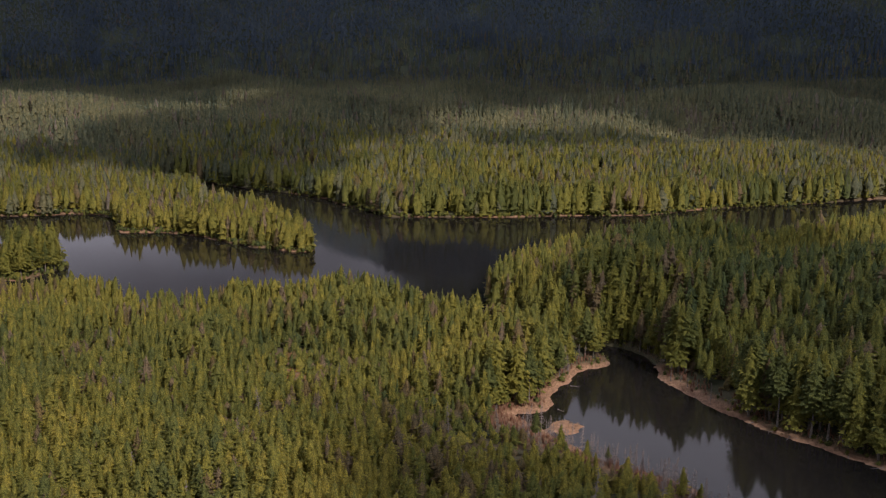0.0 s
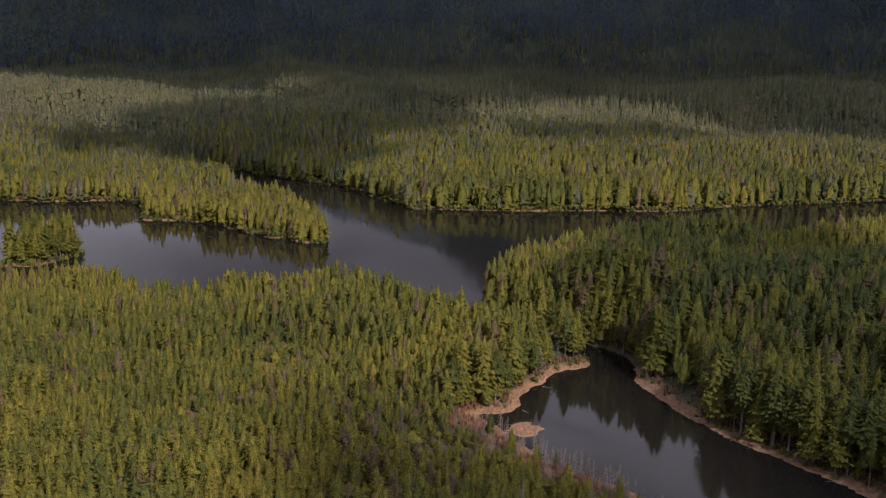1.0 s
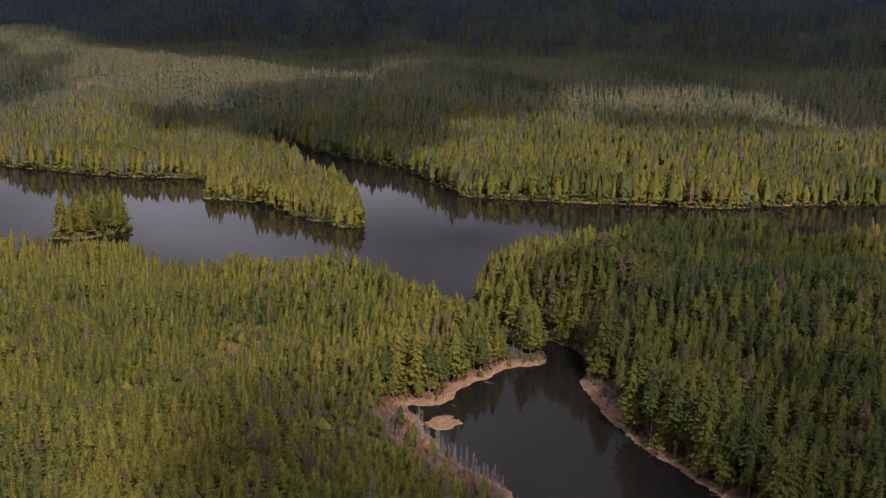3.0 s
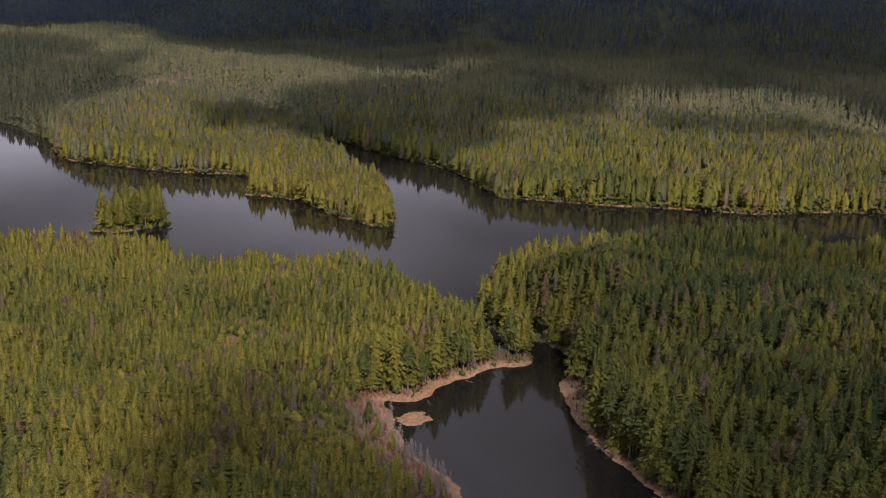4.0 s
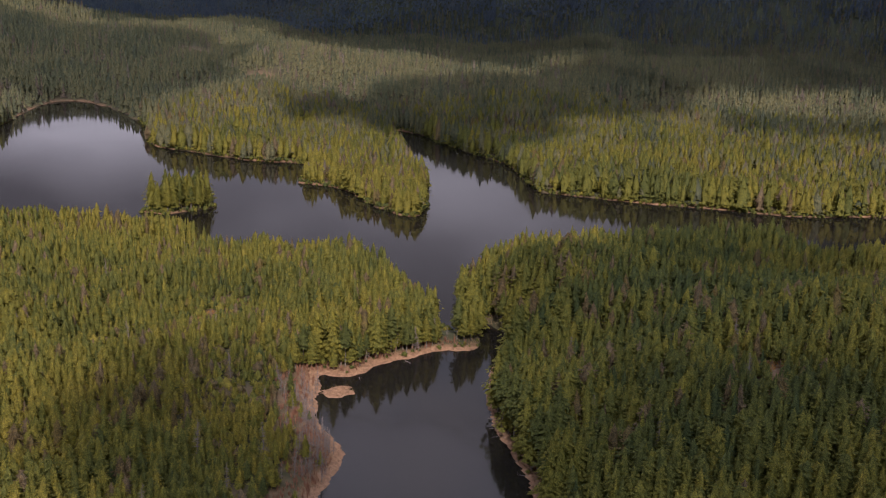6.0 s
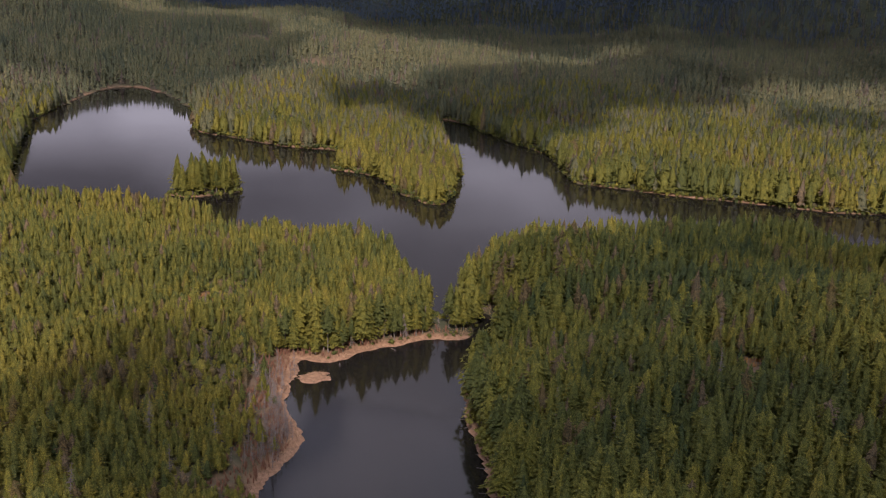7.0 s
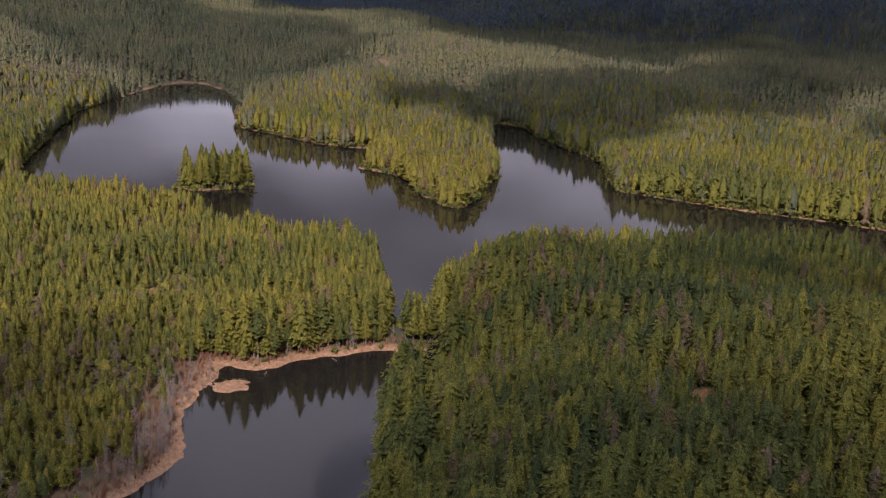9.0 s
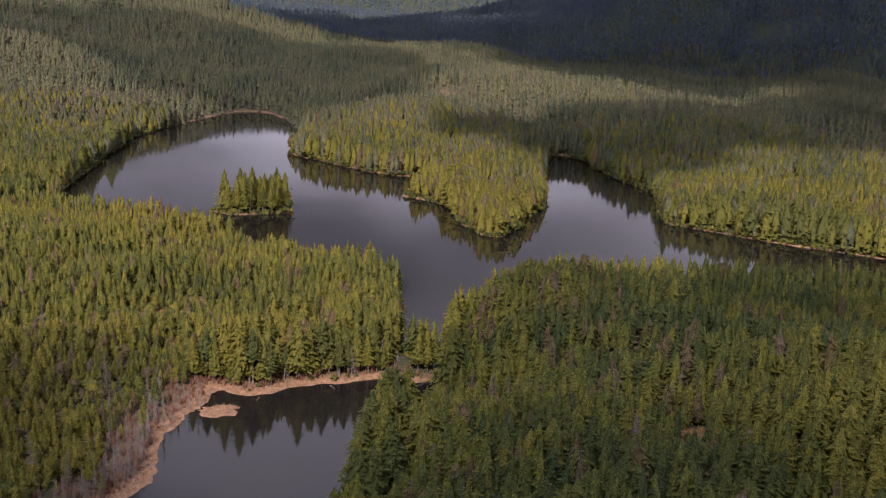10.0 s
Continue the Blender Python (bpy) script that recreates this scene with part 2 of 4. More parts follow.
# ---------------------------------------------------------------- plan of the land
LAKE = [(-78.1, 805.7), (-158.1, 715.7), (-190.8, 680.6), (-220, 655.8), (-233.7, 625.6), (-256.1, 612.5), (-271.9, 600.7), (-298.4, 584.6),
        (-326.7, 566.4), (-346.2, 554.7), (-357.2, 556.7), (-386.8, 574.4), (-419.5, 592), (-460.6, 598), (-501.9, 607.2), (-547.2, 616.3),
        (-557.7, 608.8), (-531.5, 586.9), (-466.2, 552.8), (-402.1, 518.8), (-375.5, 497.2), (-345.8, 472.6), (-340.4, 460.3), (-358.1, 459.2),
        (-385.8, 463.1), (-407.8, 472.3), (-423.4, 469.1), (-438.5, 455.7), (-447.8, 464.8), (-471.8, 491.5), (-491.3, 490.3), (-504.1, 472.7),
        (-522.2, 464.4), (-544.1, 455.1), (-582.5, 441.5), (-608.5, 452.2)]
LAKE += [(-654, 471.6), (-725.8, 486.6), (-798, 486), (-803, 462), (-762, 429), (-713, 396), (-664, 362), (-611, 343),
        (-561, 327), (-500, 309), (-462, 297), (-432, 300), (-414.7, 318), (-388.3, 346.6), (-357.7, 357.7), (-326.6, 357.8),
        (-299.8, 373), (-280, 394.3), (-253.3, 386.3), (-226.5, 376.3), (-205.7, 368.3), (-198.9, 373.3), (-206, 379.4), (-226, 394.5),
        (-246.3, 416.8), (-246.1, 442.3), (-239.9, 469.1), (-224.6, 488.8), (-219.7, 526.3), (-198.1, 541.1), (-163.7, 544), (-144.5, 570.7),
        (-125.1, 620.7), (-41.1, 708.7)]
POND = [(-182.1, 366.3), (-185.9, 361.3), (-189.7, 357.2), (-188.5, 348.2), (-190.3, 339.1), (-189.1, 330.1), (-187, 323.1), (-187.8, 317.1),
        (-195.5, 313.1), (-183.7, 307.2), (-177.7, 301.2), (-170.8, 297.3), (-164.9, 293.3), (-155.1, 290.3), (-146.3, 289.4), (-138.4, 283.4),
        (-130.4, 273.5), (-118.5, 260.7), (-94.6, 261), (-76.2, 280.7), (-79.6, 301.4), (-96.8, 311.4), (-108.7, 319.3), (-120.5, 324.3),
        (-133.3, 330.3), (-145.3, 339.3), (-154.2, 346.3), (-165.2, 356.3), (-169.3, 366.4), (-173.5, 376.5), (-181.5, 382.5), (-191.4, 385.5),
        (-204.2, 386.5), (-205.1, 383.4), (-194.2, 379.4), (-188.1, 372.4)]
ISLET = (-417.1, 379.6, 8, 18)  # centre and half-axes of the wooded islet
TUSSOCK = (-178.7, 310.0, 3.8, 4.3)  # the sedge tussock in the pond


def chaikin(poly, times=2):
    p = np.array(poly, float)
    for _ in range(times):
        q = np.roll(p, -1, 0)
        p = np.stack([p * 0.75 + q * 0.25, p * 0.25 + q * 0.75], 1).reshape(-1, 2)
    return p


def vnoise(x, y, size, seed=0):
    """Smooth noise in 0..1 over the plan, with lumps of the given size."""
    u, v = np.asarray(x) / size, np.asarray(y) / size
    i, j = np.floor(u), np.floor(v)
    f, g = u - i, v - j
    f, g = f * f * (3 - 2 * f), g * g * (3 - 2 * g)

    def h(a, b):
        s = np.sin(a * 127.1 + b * 311.7 + seed * 74.7) * 43758.5453
        return s - np.floor(s)

    return (h(i, j) * (1 - f) + h(i + 1, j) * f) * (1 - g) + (h(i, j + 1) * (1 - f) + h(i + 1, j + 1) * f) * g


def inside_depth(x, y, poly):
    """Distance to the outline, positive inside it."""
    x, y = np.asarray(x, float), np.asarray(y, float)
    best, odd = np.full(x.shape, 1e18), np.zeros(x.shape, bool)
    for (ax, ay), (bx, by) in zip(poly, np.roll(poly, -1, 0)):
        dx, dy = bx - ax, by - ay
        s = np.clip(((x - ax) * dx + (y - ay) * dy) / (dx * dx + dy * dy), 0, 1)
        best = np.minimum(best, (x - ax - s * dx) ** 2 + (y - ay - s * dy) ** 2)
        odd ^= ((ay > y) != (by > y)) & (x < dx * (y - ay) / (dy if dy else 1e-9) + ax)
    return np.sqrt(best) * np.where(odd, 1, -1)


LAKE_LINE, POND_LINE = chaikin(LAKE), chaikin(POND)


def ellipse_depth(x, y, e):
    r = np.hypot((x - e[0]) / e[2], (y - e[1]) / e[3])
    return (1 - r) * min(e[2], e[3])


def shore_distance(x, y):
    """Metres from the water's edge, positive on land; and the same from the pond alone."""
    lake = inside_depth(x, y, LAKE_LINE) + (vnoise(x, y, 9, 3) - 0.5) * 3 + (vnoise(x, y, 24, 4) - 0.5) * 3
    pond = inside_depth(x, y, POND_LINE) + (vnoise(x, y, 3.5, 5) - 0.5) * 1.6 + (vnoise(x, y, 1.4, 8) - 0.5) * 0.5
    land = -np.maximum(lake, pond)
    land = np.maximum(land, ellipse_depth(x, y, ISLET) + (vnoise(x, y, 5, 6) - 0.5) * 3)
    land = np.maximum(land, ellipse_depth(x, y, TUSSOCK) + (vnoise(x, y, 2.2, 7) - 0.5) * 2.6)
    return land, -pond


FOOT = np.array([(900, 1650), (150, 1402), (-168, 1347), (-386, 1315), (-627, 1203), (-820, 1080), (-960, 980), (-1110, 880), (-1290, 800),
                 (-1600, 800), (-2226, 1300), (-2600, 2600), (-2600, 4200), (900, 4200)], float)


def hump(x, y, cx, cy, rx, ry, h):
    return h * np.exp(-((x - cx) / rx) ** 2 - ((y - cy) / ry) ** 2)


def pond_flat(x, y, pond):
    """How much of a flat sedge bank the pond has at a place: broad to the west, narrow under the tall trees of the east bank."""
    flat = np.clip(1 - pond / 14, 0, 1) * (0.1 + 0.6 * vnoise(x, y, 9, 14) + 0.45 * vnoise(x, y, 3.4, 19)) * np.clip((369.5 - y) / 3, 0, 1)
    east = np.clip((x + 1.25 * y - 232) / 12, 0, 1)
    flat = flat * (1 - east * (0.25 + 0.4 * np.clip((362 - y) / 14, 0, 1)))
    return np.maximum(flat, (hump(x, y, -159, 354, 10, 10, 1.2) + hump(x, y, -148, 346, 9, 8, 1.0)) * np.clip(1 - pond / 14, 0, 1))


def bog_corner(x, y, pond):
    """The open boggy strip with dead trees along the pond's south-west shore."""
    return np.clip((14 - pond) / 4, 0, 1) * np.clip((316 - y) / 6, 0, 1) * np.clip((-122 - x) / 4, 0, 1) * np.clip((196 + x) / 5 + 1, 0, 1)


def glades(x, y, wider=0):
    """Small open patches of reddish bog among the trees."""
    out = 0 * x
    for cx, cy, rx, ry in ((-254, 308, 8, 10), (-264, 321, 7, 7), (-248, 268, 5, 6), (-80, 378, 7, 8), (-72, 370, 5, 5),
                           (-365, 958, 34, 10), (-700, 590, 16, 9), (-870, 625, 26, 12), (-840, 660, 18, 8)):
        out = np.maximum(out, np.exp(-((x - cx) / (rx + wider)) ** 2 - ((y - cy) / (ry + wider)) ** 2))
    return out


def height(x, y, land=None, pond=None):
    x, y = np.asarray(x, float), np.asarray(y, float)
    if land is None:
        land, pond = shore_distance(x, y)
    hills = 0.8 + 5.5 * vnoise(x, y, 105, 11) + 2.6 * vnoise(x, y, 40, 12)
    hills = hills * (1 - 0.7 * np.exp(-((x + 420) / 90) ** 2 - ((y - 500) / 50) ** 2)) + hump(x, y, -62, 380, 62, 80, 17) + hump(x, y, -395, 660, 90, 80, 7) + hump(x, y, -640, 690, 130, 80, 9)
    hills += 32 * vnoise(x, y, 125, 13) * np.clip((np.hypot(x - 25, y - 110) - 620) / 250, 0, 1)
    hills += hump(x, y, -1400, 270, 280, 280, 120) + hump(x, y, -1000, 270, 170, 120, 24)
    # a wide low flat round the pond, a short bank along the lake
    flat = pond_flat(x, y, pond)
    wide = 0.45 + 0.5 * np.clip(vnoise(x, y, 18, 15) * 3 - 1.8, 0, 1) + 3.7 * flat
    rise = 1 - np.exp(-np.maximum(land - wide, 0) / 62)
    top = np.where(flat > 0.05, 0.75, 0.9)
    h = np.where(land < 0, np.maximum(land * np.where(flat > 0.05, 0.16, 1.3), -3), top * np.minimum(np.maximum(land, 0) / wide, 1) ** 0.8) + rise * hills
    h = h + np.clip((land - 1) / 11, 0, 1) * (hump(x, y, -186, 408, 36, 34, 10) + hump(x, y, -66, 368, 45, 55, 9))
    h = np.where(ellipse_depth(x, y, TUSSOCK) > -2, np.minimum(h, 0.22), h)
    up = inside_depth(x, y, FOOT)
    up = np.maximum(up + 80 * (vnoise(x, y, 220, 21) - 0.5), 0)
    wall = 161 + np.minimum((up - 350) * 0.9, 740) * np.clip((x + 1130) / 300, 0.3, 1)
    h = h + np.where(up < 350, up * 0.46, wall) * (0.8 + 0.4 * vnoise(x, y, 280, 22)) * np.clip((x + 1700) / 700, 0.42, 1)
    far = np.maximum(np.hypot(x + 200, y - 330) - 2300, 0)
    return h + np.minimum(far * 0.25, 250) * (0.4 + vnoise(x, y, 600, 23))


def mesh_object(name, verts, faces, mat, parent=None, tint=None, smooth=False, normals=None):
    me = bpy.data.meshes.new(name)
    verts = np.ascontiguousarray(verts, np.float32)
    faces = np.ascontiguousarray(faces, np.int32)
    me.vertices.add(len(verts))
    me.vertices.foreach_set("co", verts.ravel())
    k = faces.shape[1]
    me.loops.add(faces.size)
    me.loops.foreach_set("vertex_index", faces.ravel())
    me.polygons.add(len(faces))
    me.polygons.foreach_set("loop_start", np.arange(0, faces.size, k, dtype=np.int32))
    me.polygons.foreach_set("use_smooth", np.full(len(faces), smooth))
    if tint is not None:
        a = me.attributes.new("tint", "FLOAT", "POINT")
        a.data.foreach_set("value", np.ascontiguousarray(tint, np.float32))
    me.update(calc_edges=True)
    if normals is not None:
        me.polygons.foreach_set("use_smooth", np.full(len(faces), True))
        me.normals_split_custom_set_from_vertices(np.ascontiguousarray(normals, np.float32))
    me.materials.append(mat)
    ob = new(name, me)
    ob.parent = parent
    return ob


def part(name, bm, mat, parent, label=""):
    me = bpy.data.meshes.new(name)
    bm.to_mesh(me)
    bm.free()
    me.materials.append(mat)
    ob = new(name, me)
    ob.parent = parent
    return tagged(ob, label)


def steps(stops):
    """A line of grid coordinates: (from, step) pairs up to the last value."""
    out = []
    for (a, s), (b, _) in zip(stops, stops[1:]):
        out += list(np.arange(a, b - s * 0.5, s))
    return np.array(out + [stops[-1][0]])


def build_ground():
    gx = steps([(-4600, 200), (-1800, 30), (-830, 3.2), (-215, 1.6), (-75, 6), (40, 60), (700, 250), (3200, 0)])
    gy = steps([(-1500, 200), (0, 30), (200, 4), (255, 1.6), (390, 3.2), (640, 7), (950, 18), (1500, 50), (2500, 150), (4600, 0)])
    x, y = np.meshgrid(gx, gy)
    land, pond = shore_distance(x, y)
    z = height(x, y, land, pond)
    flat = pond_flat(x, y, pond)
    bare = np.clip((1.1 - z) / 0.3, 0, 1) * np.where((pond < 12) & (y > 360), np.clip((371 - y) / 3, 0, 1), 1) * np.clip(flat * 8 + 0.35 + (vnoise(x, y, 13, 16) - 0.5) * 3, 0.15, 1)
    bog = np.clip((bog_corner(x, y, pond) - 0.3) * 2, 0, 0.4) * vnoise(x, y, 2.5, 17)
    glade = np.clip(glades(x, y) * 1.6 - 0.2, 0, 0.6) * (0.45 + 0.55 * vnoise(x, y, 2.2, 18))
    shore = 0 * x
    for cx, cy, r in ((-804, 474, 26), (-556, 612, 16), (-428, 462, 14), (-413, 466, 12), (-270, 601, 12), (-300, 584, 8), (-500, 476, 12), (-350, 459, 10)):
        shore = np.maximum(shore, np.exp(-((x - cx) ** 2 + (y - cy) ** 2) / r ** 2))
    bare = np.maximum(bare, np.clip(shore * 2, 0, 0.9) * np.clip((1.3 - z) / 0.4, 0, 1))
    sedge = np.maximum(np.maximum(bare, bog), glade)
    w, h = len(gx), len(gy)
    i = np.arange((h - 1) * w).reshape(h - 1, w)[:, :-1].ravel()
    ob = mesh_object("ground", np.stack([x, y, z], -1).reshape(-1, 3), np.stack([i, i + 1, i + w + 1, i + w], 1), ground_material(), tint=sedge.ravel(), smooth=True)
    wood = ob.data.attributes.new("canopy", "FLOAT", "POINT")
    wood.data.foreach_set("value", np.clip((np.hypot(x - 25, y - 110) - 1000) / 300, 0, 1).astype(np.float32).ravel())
    tagged(ob, "mossy forest floor with tan dry sedge flats beside water", "ground", kind="structure")


build_ground()
water = mesh_object("water", [(-1000, 150, 0), (60, 150, 0), (60, 900, 0), (-1000, 900, 0)], [(0, 1, 2, 3)], water_material())
tagged(water, "still dark lake and pond water mirroring trees and cloudy sky", "lake", kind="structure")


# ---------------------------------------------------------------- trees
def conifer(rng, sprays, bare=0.3, width=0.165, taper=0.85, size=0.045, core=6, round_=0.0, droop=0.5, tiers=11):
    """A conifer of unit height: a lumpy cone of foliage, feathered all over with many small drooping sprays. round_: how blunt the top is."""
    v, f = [], []
    p1, p2, p3 = rng.uniform(0, 6.283, 3)
    low = rng.uniform(0.55, 0.95)

    def reach(u, a):
        top = (1 - u) ** taper * (1 - round_) + round_ * math.sqrt(max(1 - u ** 2.4, 0))
        body = (low + (1 - low) * min(u / 0.2, 1)) * top
        return width * body * (1 + 0.17 * math.sin(2 * a + p1 + 7 * u) + 0.13 * math.sin(3 * a + p2 - 13 * u) + 0.1 * math.sin(29 * u + p3 + a)) + 0.006

    # the body of the crown
    last = None
    for u, k in ((0.0, 0.45), (0.12, 0.7), (0.45, 0.66), (0.78, 0.6)) if core > 4 else ((0.0, 0.65), (0.4, 0.8)):
        c = len(v)
        for g in range(core):
            a = (g + rng.uniform(-0.25, 0.25)) * 6.283 / core + u
            rr = reach(u, a) * k * rng.uniform(0.82, 1.12)
            v.append((math.cos(a) * rr, math.sin(a) * rr, bare + (0.98 - bare) * (u + 0.03 * rng.normal() * (u > 0))))
        if last is not None:
            for g in range(core):
                h = (g + 1) % core
                f += [(last + g, last + h, c + h), (last + g, c + h, c + g)]
        last = c
    v.append((0, 0, 1.0))
    f += [(last + g, last + (g + 1) % core, len(v) - 1) for g in range(core)]
    # the sprays
    n = 0
    while n < sprays:
        tier, a = rng.random() ** 1.15 * tiers, rng.uniform(0, 6.283)
        lift = (tier + a * 0.6) % 1  # how high within its layer of boughs
        u = min(max((tier - lift * 0.45) / tiers, 0), 1)
        r = reach(u, a) * (1.14 - 0.34 * lift)
        if rng.random() > 0.25 + 0.85 * r / width:
            continue
        n += 1
        z = bare + (0.97 - bare) * u
        k = size * rng.uniform(0.6, 1.45) * (1 - 0.45 * u)
        out = r * (1.02 - 0.3 * rng.random() ** 2)
        ca, sa = math.cos(a), math.sin(a)
        rise, fall, w = k * rng.uniform(0.0, 0.3), k * droop * rng.uniform(-0.2, 0.9), k * rng.uniform(0.4, 0.85)
        q, t = max(out - 0.7 * k, 0), out + 0.5 * k
        tilt = k * rng.normal(0, 0.16)
        c = len(v)
        v += [(ca * q - sa * w, sa * q + ca * w, z + rise + tilt), (ca * q + sa * w, sa * q - ca * w, z + rise - tilt), (ca * t - sa * tilt, sa * t + ca * tilt, z - fall)]
        f.append((c, c + 1, c + 2))
    return outward(np.array(v), np.array(f))


def outward(v, f):
    """Turns every face's outer side away from the stem or upwards."""
    nrm = np.cross(v[f[:, 1]] - v[f[:, 0]], v[f[:, 2]] - v[f[:, 0]])
    mid = v[f].mean(1) * (1, 1, 0)
    mid /= np.linalg.norm(mid, axis=1)[:, None] + 1e-6
    mid[:, 2] = 0.8
    bad = (nrm * mid).sum(1) < 0
    f[bad] = f[bad][:, ::-1]
    return v, f


def soft_normals(v, f):
    """Normals that follow the rounded form of a crown, stirred by the turn of each spray."""
    a = np.cross(v[f[:, 1]] - v[f[:, 0]], v[f[:, 2]] - v[f[:, 0]])
    a /= np.linalg.norm(a, axis=1)[:, None] + 1e-9
    face = np.zeros_like(v)
    for k in range(3):
        np.add.at(face, f[:, k], a)
    face /= np.linalg.norm(face, axis=1)[:, None] + 1e-9
    form = v * (1, 1, 0)
    form /= np.linalg.norm(form, axis=1)[:, None] + 0.02
    form[:, 2] = 0.9
    out = form * 0.55 + face * 0.6
    return out / np.linalg.norm(out, axis=1)[:, None]


def spire(rng, whorls, blades, bare=0.05, width=0.17):
    """A far conifer of a few overlapping star-shaped tiers."""
    v, f = [], []
    turn = rng.random() * 6.28
    for k in range(whorls):
        u = k / (whorls - 0.4)
        z, r = bare + (0.97 - bare) * u ** 0.92, width * (1 - u) ** 0.75 * 0.9 + 0.012
        c, m = len(v), blades * 2
        v.append((0, 0, 1.0 if k == whorls - 1 else z + 0.4))
        for a in range(m):
            ang = turn + a * 6.283 / m + rng.normal() * 0.12
            rr = r * ((1.15 if a % 2 else 0.55) + rng.normal() * 0.15)
            v.append((math.cos(ang) * rr, math.sin(ang) * rr, z - 0.07 * (a % 2)))
        f += [(c, c + 1 + a, c + 1 + (a + 1) % m) for a in range(m)]
        turn += 2.4
    return outward(np.array(v), np.array(f))


def stem(sides=4, r=0.011, top=0.9):
    v, f = [], []
    for a in range(sides):
        v.append((math.cos(a * 6.283 / sides) * r, math.sin(a * 6.283 / sides) * r, -0.03))
    v.append((0, 0, top))
    f += [(a, (a + 1) % sides, sides) for a in range(sides)]
    return np.array(v), np.array(f)


def planted(rng, x0, x1, y0, y1, gap):
    """A jittered stand of places over a stretch of the plan."""
    nx, ny = int((x1 - x0) / gap), int((y1 - y0) / gap)
    i, j = np.meshgrid(np.arange(nx), np.arange(ny))
    x = x0 + (i + (j % 2) * 0.5 + rng.uniform(-0.42, 0.42, i.shape)) * gap
    y = y0 + (j + rng.uniform(-0.42, 0.42, i.shape)) * gap
    return x.ravel(), y.ravel()


def stand(name, label, places, rng, templates, mat, crown_w=1.0):
    """One joined stand of trees at the places (x, y, z, tree height, tint)."""
    vs, fs, ts, ns, base = [], [], [], [], 0
    pick = rng.integers(0, len(templates), len(places))
    for k, (tv, tf) in enumerate(templates):
        tn = soft_normals(tv, tf)
        p = places[pick == k]
        if not len(p):
            continue
        a = rng.uniform(0, 6.283, len(p))
        w = p[:, 3] ** 0.8 * 1.78 * rng.uniform(0.72, 1.32, len(p)) * crown_w
        lean = rng.normal(0, 0.035, (len(p), 2))
        ca, sa = np.cos(a)[:, None], np.sin(a)[:, None]
        X = (tv[:, 0] * ca - tv[:, 1] * sa) * w[:, None] + p[:, :1] + tv[:, 2] * lean[:, :1] * p[:, 3:4]
        Y = (tv[:, 0] * sa + tv[:, 1] * ca) * w[:, None] + p[:, 1:2] + tv[:, 2] * lean[:, 1:] * p[:, 3:4]
        Z = tv[:, 2] * p[:, 3:4] + p[:, 2:3]
        vs.append(np.stack([X, Y, Z], -1).reshape(-1, 3))
        fs.append((tf[None] + (np.arange(len(p)) * len(tv))[:, None, None]).reshape(-1, 3) + base)
        ts.append(np.repeat(p[:, 4], len(tv)))
        ns.append(np.stack([tn[:, 0] * ca - tn[:, 1] * sa, tn[:, 0] * sa + tn[:, 1] * ca, tn[:, 2] + 0 * ca], -1).reshape(-1, 3))
        base += len(p) * len(tv)
    ob = mesh_object(name, np.concatenate(vs), np.concatenate(fs), mat, tint=np.concatenate(ts), normals=np.concatenate(ns))
    return tagged(ob, label, "forest", kind="stuff")


def growth(x, y, rng):
    """Height and tint of a tree by its place: taller by the water, stunted on the boggy ground."""
    bog = np.clip((vnoise(x, y, 46, 31) * 0.6 + vnoise(x, y, 17, 32) * 0.4 - 0.46) * 4, 0, 1)
    h = 11.2 - 3.6 * bog + 4.2 * (vnoise(x, y, 19, 33) - 0.5) + rng.normal(0, 0.7, len(x)) + rng.exponential(0.6, len(x))
    h += 1.5 * np.exp(-((x + 175) / 75) ** 2 - ((y - 350) / 60) ** 2) + hump(x, y, -185, 400, 35, 30, 3.5) + hump(x, y, -100, 420, 75, 95, 4.2)
    tint = 0.48 + 0.5 * (vnoise(x, y, 30, 34) - 0.5) + 0.2 * bog + rng.normal(0, 0.15, len(x)) + hump(x, y, -105, 410, 75, 80, 1) * (rng.normal(0, 0.13, len(x)) - 0.19) - hump(x, y, -175, 405, 40, 45, 0.22)
    tint = np.clip(tint, 0, 0.85)
    dead = rng.random(len(x)) < 0.045 + 0.12 * bog
    h = h * np.where(rng.random(len(x)) < 0.18, rng.uniform(0.68, 0.9, len(x)), 1)
    h = h * (1 - 0.12 * np.clip((-x - 185) / 30, 0, 1) * np.clip((400 - y) / 20, 0, 1))
    return np.clip(h, 4.5, 20), np.where(dead, rng.uniform(0.92, 1, len(x)), tint), bog


RNG = np.random.default_rng(7)
# bare stem, crown half-width, taper, size of a spray, bluntness, droop
FORMS = ((0.25, 0.190, 0.62, 0.046, 0.10, 0.5), (0.30, 0.170, 0.60, 0.042, 0.05, 0.7), (0.33, 0.200, 0.55, 0.050, 0.35, 0.4), (0.22, 0.205, 0.66, 0.046, 0.10, 0.6),
         (0.38, 0.185, 0.50, 0.052, 0.45, 0.3), (0.20, 0.215, 0.60, 0.048, 0.20, 0.5), (0.28, 0.160, 0.58, 0.042, 0.05, 0.8), (0.42, 0.195, 0.50, 0.055, 0.55, 0.3),
         (0.24, 0.180, 0.70, 0.044, 0.05, 0.7), (0.30, 0.205, 0.58, 0.050, 0.30, 0.4))


def forms(sprays, core, bigger, few=10, stems=1.0):
    return [conifer(RNG, sprays, b * stems, w, t, k * bigger, core, r, d) for b, w, t, k, r, d in FORMS[:few]]


